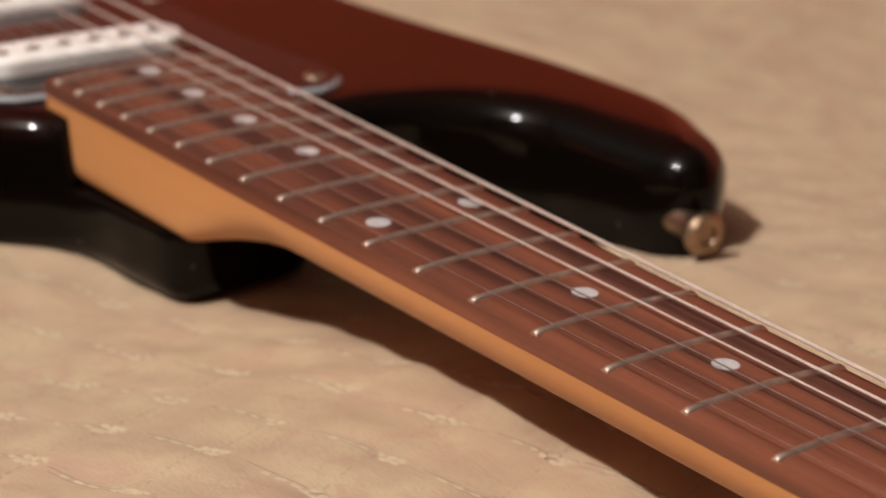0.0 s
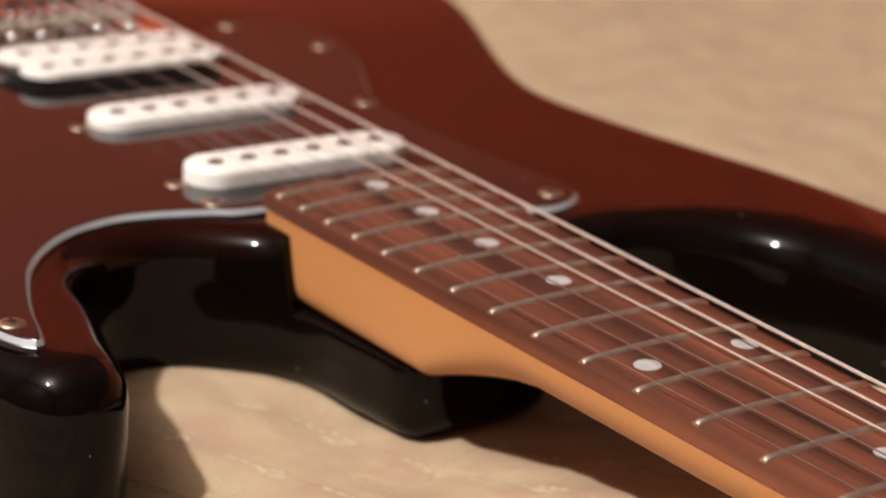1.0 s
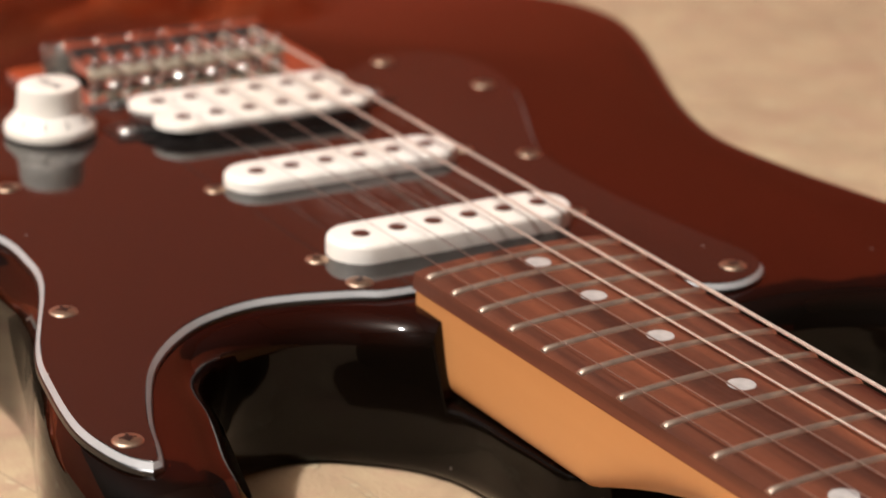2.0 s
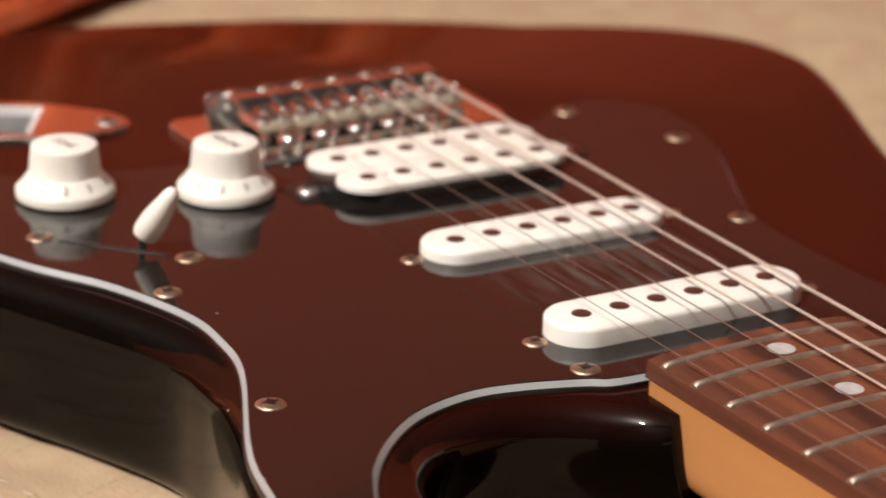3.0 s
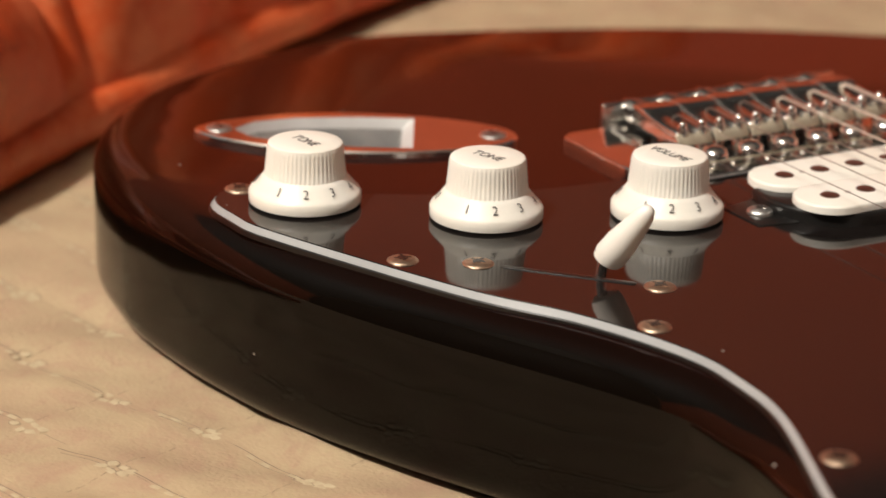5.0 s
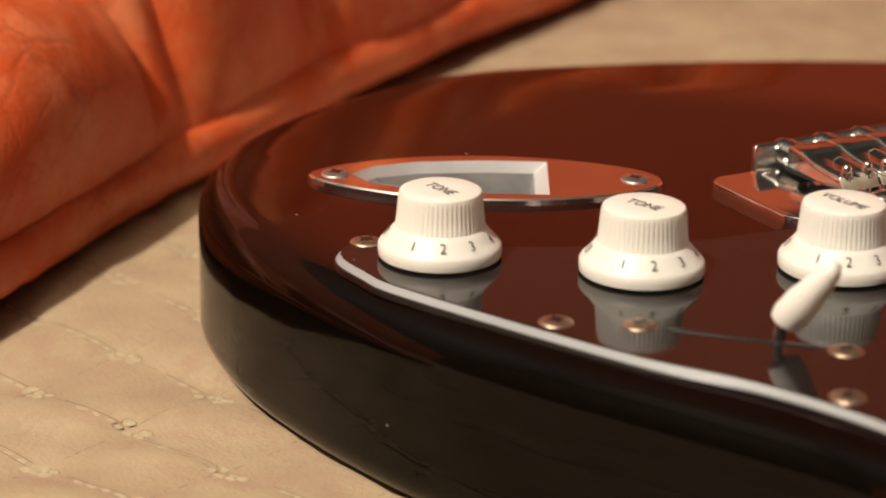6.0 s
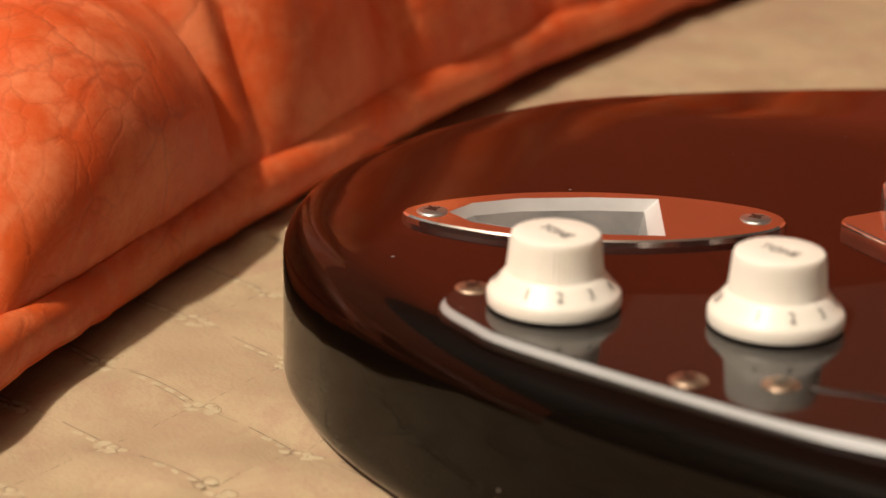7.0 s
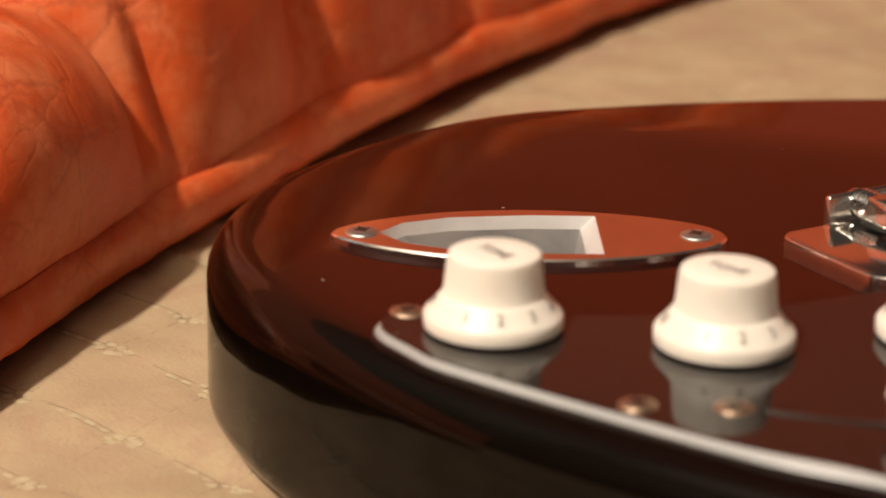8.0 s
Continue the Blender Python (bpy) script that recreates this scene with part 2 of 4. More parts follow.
def screw_head(radius, height, slot=True):
    """A domed screw head with black bars painting the shade of a cross recess."""
    n = 24
    prof = [(radius, 0), (radius, height * 0.25)] + [(radius * math.cos(a), height * (0.25 + 0.75 * math.sin(a))) for a in (0.3, 0.6, 0.9, 1.2)] + [(radius * 0.12, height)]
    bm = lathe(prof, n)
    if slot:
        # no recess is cut: the black of the bars stands for its shade
        for a in (0.4, 0.4 + math.pi / 2):
            bmesh.ops.create_cube(bm, size=1, matrix=Matrix.Translation((0, 0, height * 0.98)) @ Matrix.Rotation(a, 4, "Z") @ Matrix.Diagonal((radius * 1.1, radius * 0.2, height * 0.1, 1)))
        for f in bm.faces:
            f.material_index = 1 if len(f.verts) == 4 and f.calc_center_median().z > height * 0.92 and f.calc_area() > 0 and abs(f.normal.z) > 0.99 and f.calc_area() < radius * radius * 0.3 else 0
    return bm


def lettering(text, size, mat_name, spacing=1.0):
    c = bpy.data.curves.new("letters", "FONT")
    c.body, c.size, c.extrude, c.align_x, c.align_y, c.space_character = text, size, 0.00003, "CENTER", "CENTER", spacing
    c.resolution_u, c.offset = 3, -0.00004
    ob = bpy.data.objects.new("letters", c)
    scene.collection.objects.link(ob)
    dg = bpy.context.evaluated_depsgraph_get()
    dg.update()
    me = bpy.data.meshes.new_from_object(ob.evaluated_get(dg))
    bpy.data.objects.remove(ob)
    bpy.data.curves.remove(c)
    me.materials.clear()
    me.materials.append(M[mat_name])
    return me


# ---------------------------------------------------------------- room

wall_paint = material("brown_wall_paper", (0.040, 0.030, 0.024), 0.7, second=(0.033, 0.025, 0.020), scale=3, bump=0.1, bump_scale=120)
ceiling_paint = material("dim_ceiling_paint", (0.34, 0.31, 0.27), 0.8, scale=2, bump=0.1, bump_scale=100)
# two tones for unseen walls, added so that chrome and lacquer mirror them
terracotta = material("unseen_wall_terracotta", (0.58, 0.132, 0.052), 0.75, second=(0.55, 0.11, 0.048), scale=2.5, bump=0.1, bump_scale=120)
grey_paint = material("unseen_wall_grey", (0.034, 0.034, 0.034), 0.7, second=(0.028, 0.028, 0.028), scale=3, bump=0.1, bump_scale=120)
floor_wood = material("brown_floor_boards", (0.16, 0.08, 0.035), 0.45, second=(0.10, 0.05, 0.02), scale=8, stretch=(0.1, 1, 1))


def block(name, lo, hi, mat, label, category):
    bm = bmesh.new()
    c, s = [(a + b) / 2 for a, b in zip(lo, hi)], [b - a for a, b in zip(lo, hi)]
    bmesh.ops.create_cube(bm, size=1, matrix=Matrix.Translation(c) @ Matrix.Diagonal((*s, 1)))
    ob = new(name, finish(name, bm, mat, False))
    return tagged(ob, label, category, kind="structure")


ROOM = (-0.95, 2.8, -2.6, 1.35, -0.55, 2.65)
x0, x1, y0, y1, z0, z1 = ROOM
block("floor", (x0 - 0.1, y0 - 0.1, z0 - 0.1), (x1 + 0.1, y1 + 0.1, z0), floor_wood, "brown wooden floor below the bed", "floor")
block("ceiling", (x0 - 0.1, y0 - 0.1, z1), (x1 + 0.1, y1 + 0.1, z1 + 0.1), ceiling_paint, "plain dim beige ceiling", "ceiling")
block("wall_south", (x0, y0 - 0.1, z0), (x1, y0, z1), wall_paint, "plain dark brown papered wall", "wall")
RED_TOP = 0.71         # red below this on the unseen walls, grey above, added for the reflections
block("wall_north", (x0, y1, z0), (x1, y1 + 0.1, RED_TOP), terracotta, "unseen terracotta lower wall, added for reflections", "wall")
block("wall_north_upper", (x0, y1, RED_TOP), (x1, y1 + 0.1, z1), grey_paint, "unseen dark grey upper wall, added for reflections", "wall")
block("wall_west", (x0 - 0.1, y0 - 0.1, z0), (x0, y1 + 0.1, RED_TOP), terracotta, "unseen terracotta lower wall, added for reflections", "wall")
block("wall_west_upper", (x0 - 0.1, y0 - 0.1, RED_TOP), (x0, y1 + 0.1, z1), grey_paint, "unseen dark grey upper wall, added for reflections", "wall")
block("wall_east", (x1, y0 - 0.1, z0), (x1 + 0.1, y1 + 0.1, z1), wall_paint, "plain dark brown papered wall", "wall")

# ---------------------------------------------------------------- guitar body

OUTLINE = [(253, -21.5), (234, -25.8), (214, -27.6), (200.5, -33), (188, -46), (183, -59), (184, -72), (190, -82), (203, -90.5), (219, -93.8), (237.5, -98.5), (252, -102.5),
           (261, -109.5), (262, -118.5), (258.5, -126.5), (248, -132.5), (232, -135), (205, -131.5), (155, -115), (128, -110.5), (102, -114), (45, -139.5), (12, -151),
           (-25, -157), (-58, -157), (-90, -149), (-115.5, -129), (-133.5, -99.5), (-144, -66.5), (-147.5, -28), (-147.5, 12), (-142.5, 54), (-130.5, 95.5), (-110.5, 132),
           (-82, 157), (-48, 170.5), (-19, 171), (10, 163), (93, 126.5), (142, 123.5), (254, 145), (298, 135.5), (311, 125.5), (315.5, 115), (308, 105.5), (282, 101),
           (262, 98), (247, 90), (236, 75), (230.5, 58), (231, 42), (239, 30), (252, 20), (254, 0)]
R_EDGE = 9 * MM

outline = even(spline([(x * MM, y * MM) for x, y in OUTLINE]), 0.004)


def smooth_loop(p, rounds):
    for _ in range(rounds):
        p = 0.5 * p + 0.25 * (np.roll(p, 1, 0) + np.roll(p, -1, 0))
    return p


guitar = new("electric_guitar")
guitar.location = (0, 0, 0.003)
tagged(guitar, "dark red and black lacquered electric guitar lying on the bedspread", "guitar")
LOW = Matrix.Translation((0, 0, -0.003))      # the parts are drawn in the room's heights


def gpart(name, shape, mats, label="", parent=None, smooth=True):
    ob = part(name, shape, mats, parent or guitar, label, LOW if parent is None else None, smooth)
    return ob


JACK = Matrix.Translation((-0.0545, -0.0925, 0)) @ Matrix.Rotation(radians(60), 4, "Z")


def in_frame(m, pts):
    return np.array([tuple((m @ Vector((x, y, 0))).xy) for x, y in pts])


cup = [(-0.031, 0.0), (-0.026, 0.0065), (-0.016, 0.0105), (0.0, 0.0125), (0.0145, 0.0125), (0.0145, -0.0125), (0.0, -0.0125), (-0.016, -0.0105), (-0.026, -0.0065)]


def contour(x, y):
    """How far the forearm bevel lowers the top at a place."""
    a = np.array([-0.145, -0.075])
    b = np.array([0.070, 0.125])
    d = (b - a) / np.linalg.norm(b - a)
    side = -d[1] * (x - a[0]) + d[0] * (y - a[1]) - 0.008
    along = d[0] * (x - a[0]) + d[1] * (y - a[1])
    soft = 0.02
    f = np.where(side < soft, np.clip(side, 0, None) ** 2 / (2 * soft), side - soft / 2)
    ends = np.clip((0.28 - along) / 0.12, 0, 1)
    pocket = np.clip((x - 0.200) / 0.004, 0, 1) * np.clip((0.033 - abs(y)) / 0.002, 0, 1)
    return 0.112 * f * ends + 0.0195 * pocket


def make_body():
    n = outward(outline)
    # the horns are rounded over more than the rest, and the black of the burst stays off the faces that look to the neck
    horn = np.clip((outline[:, 0] - 0.215) / 0.03, 0, 1) * np.clip((abs(outline[:, 1]) - 0.075) / 0.02, 0, 1)
    heel = np.clip((outline[:, 0] - 0.200) / 0.006, 0, 1) * (abs(outline[:, 1]) < 0.034)
    edge = smooth_loop(R_EDGE + 0.0035 * smooth_loop(horn, 6) - 0.0072 * heel, 1)
    bare = np.clip((n[:, 0] - 0.5) / 0.3, 0, 1) * np.clip((0.232 - outline[:, 0]) / 0.02, 0, 1) * (outline[:, 1] < 0)
    bare = 0.7 * smooth_loop(bare, 4)
    inner = smooth_loop(outline - n * edge[:, None], 2)
    hole = in_frame(JACK, cup)
    v, f = sheet(inner, [hole], 0.008)
    bm = bmesh.new()
    rim = bm.verts.layers.float.new("rim")
    dist = to_line(v, outline)
    verts = []
    for (x, y), d in zip(v, dist):
        q = bm.verts.new((x, y, TOP - float(contour(x, y))))
        keep = 1 - float(bare[np.argmin((outline[:, 0] - x) ** 2 + (outline[:, 1] - y) ** 2)])
        q[rim] = max(float(np.clip((0.0148 - d) / 0.0085, 0, 1)) * 0.90 * keep, float(x > 0.195 and abs(y) < 0.033))
        verts.append(q)
    for t in f:
        bm.faces.new([verts[i] for i in t])
    m = len(inner)
    prev = verts[:m]
    bottom = 0.003
    low = np.array([float(contour(*p)) for p in inner])
    levels = [(1 - math.sin(a), 1 - math.cos(a), True) for a in np.radians([15, 30, 45, 60, 75, 90])]
    levels += [(0, 0.024, False)] + [(0.008 * (1 - math.cos(a)), bottom + 0.008 * (1 - math.sin(a)), False) for a in np.radians([0, 20, 40, 60, 75, 90])]
    for k, z, follows in levels:
        ring = (outline * (1 - k) + inner * k) if follows else outline - n * k
        row = []
        for i in range(m):
            q = bm.verts.new((*ring[i], TOP - edge[i] * z - low[i] if follows else min(z, TOP - edge[i] - low[i] - 0.001)))
            black = 1.0 if not follows or z > 0.25 else 0.85
            q[rim] = black * (1 - bare[i] * (max(0.0, 1 - z * 1.1) if follows else 0.0))
            row.append(q)
        for i in range(m):
            bm.faces.new((prev[i], row[i], row[(i + 1) % m], prev[(i + 1) % m]))
        prev = row
    bm.faces.new(prev)
    return bm


gpart("body", make_body(), M["body"], "dark red gloss body with black rounded sides")

# ---------------------------------------------------------------- pickguard

GUARD_LINE = [(183.5, -29.5), (180, -40), (175.8, -54), (174.6, -66), (178.5, -80), (186.8, -91.5), (198.5, -101.5), (213, -109), (226, -114.3), (238, -118), (245.5, -121.5),
              (242, -126), (234, -128.8), (220, -130), (199, -127), (178, -121.8), (141, -105.8), (122, -102.3), (105, -103), (80, -111.8), (55, -126.3), (6, -146.5), (-8, -149.3), (-20, -149),
              (-26.5, -142), (-23, -133), (-10, -115), (1, -92), (6, -72), (8, -55), (13, -46), (18, -42), (19, 0), (18, 42), (12, 53), (6, 66), (12, 82),
              (28, 88), (48, 86), (68, 78), (103, 61), (122, 57), (150, 57), (180, 60), (203, 63), (213, 57), (217, 46), (212, 36), (198, 31), (185.5, 29.5),
              (184.5, 15)]
guard_loop = even(spline([(x * MM, y * MM) for x, y in GUARD_LINE]), 0.003)
guard_loop = guard_loop - outward(guard_loop) * 0.0013


def make_guard():
    n = outward(guard_loop)
    v, f = sheet(guard_loop, [], 0.02)
    bm = bmesh.new()
    verts = [bm.verts.new((x, y, GUARD)) for x, y in v]
    for t in f:
        bm.faces.new([verts[i] for i in t])
    m, prev = len(guard_loop), verts[: len(guard_loop)]
    for out, z, mat in ((0.0002, GUARD - 0.0002, 0), (0.0012, GUARD - 0.0015, 1), (0.0015, GUARD - 0.0018, 2), (0.0016, TOP - 0.0004, 2)):
        ring = guard_loop + n * out
        row = [bm.verts.new((*ring[i], z)) for i in range(m)]
        for i in range(m):
            bm.faces.new((prev[i], row[i], row[(i + 1) % m], prev[(i + 1) % m])).material_index = mat
        prev = row
    return bm


guard = gpart("pickguard", make_guard(), [M["guard"], M["ply_white"], M["ply_black"]], "glossy dark brown pickguard with a white bevelled edge")
GUARD_SCREWS = [(-25.5 + 1.5, -139.5), (34.9, -128.6), (91.8, -101.2), (160.5, -107.6), (175.1, -36.4), (48.2, 75.8), (110.1, 53.4), (207.1, 52.6), (232.5, -123.2), (14, 60)]
screw_mesh = finish("screw", screw_head(3.5 * MM, 1.0 * MM), [M["nickel"], M["ply_black"]])
for k, (x, y) in enumerate(GUARD_SCREWS):
    part("screw", screw_mesh, None, guard, "", Matrix.Translation((x * MM, y * MM, GUARD - 0.0002)) @ Matrix.Rotation(k * 0.9, 4, "Z"))

# ---------------------------------------------------------------- pickups


def single_coil(x, top):
    cover = gpart("pickup", prism(stadium(0.0700, 0.0182) + (x, 0), GUARD - 0.001, top, 0.0014), M["white"], "white single-coil pickup cover with six pole pieces")
    pole_mesh = finish("pole_piece", lathe([(2.4 * MM, -0.002), (2.4 * MM, 0.0), (2.1 * MM, 0.0002), (0.2 * MM, 0.0002)], 24), M["pole"])
    for i in range(6):
        part("pole_piece", pole_mesh, None, cover, "", Matrix.Translation((x, (-26.2 + 10.48 * i) * MM, top + 0.00005)))
    for y in (-0.0385, 0.0385):
        part("mounting_screw", screw_mesh, None, cover, "", Matrix.Translation((x, y, GUARD - 0.0002)) @ Matrix.Diagonal((0.85, 0.85, 1, 1)))


single_coil(0.1570, 0.0525)
single_coil(0.0988, 0.0510)

# two-coil pickup beside the bridge
coil = gpart("humbucker", prism(even(stadium(0.0740, 0.0370, 10) + (0.0437, 0), 0.003), GUARD - 0.001, 0.0508, 0.001), M["black"], "humbucker pickup with two cream bobbins on a black base")
dimple = finish("dimple", lathe([(0.7 * MM, -0.0005), (0.7 * MM, 0.00006), (0.1 * MM, 0.00006)], 14), material("grey_dimple", (0.30, 0.27, 0.24), 0.5))
bobbin_pole = finish("pole_piece", lathe([(2.3 * MM, -0.002), (2.3 * MM, 0.0), (2.0 * MM, 0.0002), (0.2 * MM, 0.0002)], 24), M["pole"])
for x, top in ((0.0522, 0.0527), (0.0349, 0.0524)):
    bob = part("bobbin", prism(stadium(0.0690, 0.0170) + (x, 0), top - 0.0020, top, 0.0006), M["cream"], coil, "cream plastic bobbin")
    for i in range(6):
        if i in (0, 4):
            part("dimple", dimple, None, bob, "", Matrix.Translation((x, (-20.8 + 10.4 * i) * MM, top)))
        part("pole_piece", bobbin_pole, None, bob, "", Matrix.Translation((x, (-26.0 + 10.4 * i) * MM, top + 0.00005)))
bright_screw = finish("mounting_screw", screw_head(3.1 * MM, 1.7 * MM), [M["satin"], M["ply_black"]])
for y in (-0.0395, 0.0395):
    ear = prism(even([(0.0370, y - 0.0055), (0.0510, y - 0.0055), (0.0530, y + 0.0055), (0.0350, y + 0.0055)] if y < 0 else [(0.0350, y - 0.0055), (0.0530, y - 0.0055), (0.0510, y + 0.0055), (0.0370, y + 0.0055)], 0.002), GUARD - 0.001, GUARD + 0.0003, 0.0002)
    part("mounting_ear", ear, M["black"], coil)
    part("mounting_screw", bright_screw, None, coil, "", Matrix.Translation((0.044, y, GUARD + 0.0002)))

# ---------------------------------------------------------------- neck


def half_width(x):
    return 0.0213 + (0.648 - x) * 0.0155


BOARD = 0.0545      # crown of the fretboard


def crown(y):
    return BOARD - y * y / (2 * 0.30)


def make_board():
    rings = []
    for x in np.linspace(0.187, 0.646, 24):
        w = half_width(x)
        ys = np.linspace(-w, w, 15)
        top = [(x, y * 0.985 if abs(y) > w * 0.99 else y, crown(y) - (0.0004 if abs(y) > w * 0.99 else 0)) for y in ys]
        rings.append([(x, -w, 0.0488), *top, (x, w, 0.0488)])
    return rings_mesh(rings)


board = gpart("fretboard", make_board(), M["rosewood"], "rosewood fretboard with pearl dots")


def fret_x(n):
    return 0.648 * 2 ** (-n / 12)


def make_fret(w):
    rings = []
    for y in [-w, -w + 0.0004, -w + 0.0009, *np.linspace(-w + 0.003, w - 0.003, 13), w - 0.0009, w - 0.0004, w]:
        s = 1 - 0.50 * max(0, (abs(y) - (w - 0.0009)) / 0.0009)
        c = crown(y)
        rings.append([(0.00110 * math.cos(a), y, c - 0.0003 + 0.0012 * s * math.sin(a)) for a in np.linspace(0, math.pi, 8)] + [(-0.00110, y, c - 0.0006), (0.00110, y, c - 0.0006)])
    return rings_mesh(rings)


for n in range(1, 22):
    part("fret", make_fret(half_width(fret_x(n)) - 0.0006), M["fret"], board, "", Matrix.Translation((fret_x(n), 0, 0)))
dot_mesh = finish("inlay_dot", lathe([(3.2 * MM, -0.001), (3.2 * MM, 0.00006), (0.3 * MM, 0.00008)], 28), M["pearl"])
for n in (3, 5, 7, 9, 12, 15, 17, 19, 21):
    x = (fret_x(n) + fret_x(n - 1)) / 2
    for y in ((-0.0144, 0.0144) if n == 12 else (0.0,)):
        tilt = math.atan2(y, 0.30)
        part("inlay_dot", dot_mesh, None, board, "", Matrix.Translation((x, y, crown(y) + 0.00005)) @ Matrix.Rotation(-tilt, 4, "X"))


def make_neck():
    rings = []
    for x in [0.1885, 0.19, 0.22, 0.25, 0.2605, 0.262, 0.265, 0.269, 0.274, 0.281, 0.290, 0.30, 0.31, 0.33, 0.36, 0.42, 0.48, 0.54, 0.60, 0.64, 0.66]:
        w = half_width(x) - 0.0002
        k = min(1, max(0, (x - 0.261) / 0.042))
        k = 1 - (1 - k) ** 2.2
        depth = 0.0488 - ((1 - k) * 0.0258 + k * (0.0335 + 0.0012 * (x - 0.3) / 0.35))
        e = (1 - k) * 9 + k * 2.3
        ring = []
        for a in np.linspace(0, math.pi, 25):
            c, s = math.cos(a), math.sin(a)
            ring.append((x, -w * math.copysign(abs(c) ** (2 / e), c), 0.0488 - depth * abs(s) ** (2 / e)))
        rings.append(ring)
    return rings_mesh(rings)


gpart("neck", make_neck(), M["maple"], "amber-tinted maple neck")
gpart("headstock", prism(even(spline([(0.655, -0.021), (0.68, -0.030), (0.74, -0.034), (0.80, -0.036), (0.835, -0.024), (0.83, 0.0), (0.80, 0.02), (0.74, 0.03), (0.69, 0.03), (0.655, 0.021)]), 0.004), 0.034, 0.047, 0.001), M["maple"], "plain maple headstock")
nut = rbox(0.0035, 0.042, 0.008, 0.0006)
bmesh.ops.translate(nut, verts=nut.verts, vec=(0.6478, 0, 0.0522))
gpart("nut", nut, M["cream"])

# ---------------------------------------------------------------- bridge

PLATE_Z = 0.0474
plate_loop = even([(0.0155, -0.0400), (0.0155, 0.0400), (0.004, 0.0440), (-0.0262, 0.0440), (-0.0287, 0.0415), (-0.0287, -0.046), (-0.0262, -0.0485), (0.001, -0.0485)], 0.002)
bridge = gpart("bridge", prism(plate_loop, TOP - 0.0002, PLATE_Z, 0.0005), M["chrome"], "chrome vibrato bridge with six saddles")
dome = finish("bridge_screw", screw_head(3.4 * MM, 2.6 * MM, False), M["chrome"])
for i in range(6):
    part("bridge_screw", dome, None, bridge, "", Matrix.Translation((0.0092, (-27.6 + 10.6 * i) * MM, PLATE_Z + 0.0024)))


def make_lip():
    """The upturned back edge of the plate, with a bent root and softened corners."""
    section = [(-0.0262, 0.0), (-0.0268, 0.0003), (-0.0271, 0.0010), (-0.0271, 0.0060), (-0.0273, 0.0064), (-0.0278, 0.0066), (-0.0283, 0.0065), (-0.0286, 0.0061), (-0.0287, 0.0050), (-0.0287, 0.0)]
    y0, y1 = -0.0362, 0.0372
    rings = []
    for y, pull in ((y0, 0.0005), (y0 + 0.0002, 0.0002), (y0 + 0.0006, 0.0), (y1 - 0.0006, 0.0), (y1 - 0.0002, 0.0002), (y1, 0.0005)):
        rings.append([(x, y, PLATE_Z + (z - pull if z > 0.005 else z)) for x, z in section])
    return rings_mesh(rings)


def make_saddle():
    """A cast block saddle: level at the back, leaning forward over the grub screws, raised off the plate."""
    section = [(-0.0195, 0.0034), (-0.0195, 0.0078), (-0.0193, 0.0081), (-0.0189, 0.0083), (-0.0148, 0.0083), (-0.0143, 0.0082), (-0.0136, 0.0078), (-0.0100, 0.0070), (-0.0040, 0.0064),
               (-0.0004, 0.0062), (0.0001, 0.0060), (0.0016, 0.0035), (0.0016, 0.0031), (-0.0090, 0.0028)]
    mid_x, mid_z = -0.0085, 0.0058
    half = 0.0052
    rings = []
    for y, pull in ((-half, 0.00045), (-half + 0.00015, 0.00018), (-half + 0.00045, 0.0), (-0.0012, 0.0), (-0.0007, 0.0), (0.0007, 0.0), (0.0012, 0.0), (half - 0.00045, 0.0), (half - 0.00015, 0.00018), (half, 0.00045)):
        slot = 0.0005 if abs(y) < 0.001 else 0.0
        ring = []
        for x, z in section:
            dip = slot if z > 0.0058 and x > -0.0090 else 0.0
            ring.append((x - math.copysign(pull, x - mid_x), y, z - math.copysign(pull, z - mid_z) - dip))
        rings.append(ring)
    bm = rings_mesh(rings)
    for f in bm.faces:
        if f.calc_center_median().x > 0.0003:
            f.material_index = 1
    return bm


def make_spring():
    """The coil that holds a saddle off the back lip."""
    turns, per = 6, 16
    path = [(-0.0270 + 0.0074 * k / (turns * per), 0.0027 * math.cos(2 * math.pi * k / per), 0.0042 + 0.0027 * math.sin(2 * math.pi * k / per)) for k in range(turns * per + 1)]
    return tube(path, 0.00045, 6)


part("back_lip", make_lip(), M["bright"], bridge, "upturned back edge of the plate")
# the saddles' front faces are beiger and duller than their blocks
beige_nose = material("beige_nickel", (0.46, 0.40, 0.295), 0.5, metal=0.4, second=(0.34, 0.29, 0.21), scale=260, wear=0.2)
saddle_mesh = finish("saddle", make_saddle(), [M["bright"], beige_nose])
grub = finish("grub_screw", lathe([(1.3 * MM, 0), (1.3 * MM, 0.0070), (1.15 * MM, 0.0079), (0.85 * MM, 0.0084), (0.5 * MM, 0.0087), (0.1 * MM, 0.0088)], 18), M["chrome"])
rod = finish("intonation_screw", lathe([(0.1 * MM, -0.0302), (2.0 * MM, -0.0300), (2.4 * MM, -0.0294), (2.4 * MM, -0.0288), (1.3 * MM, -0.0287), (1.3 * MM, -0.0192), (0.1 * MM, -0.0191)], 16), M["chrome"])
spring_mesh = finish("spring", make_spring(), M["chrome"])
SADDLE_Y = [(-27.7 + 11.08 * i) * MM for i in range(6)]
SADDLE_X = [-0.0065, -0.0080, -0.0092, -0.0078, -0.0092, -0.0105]
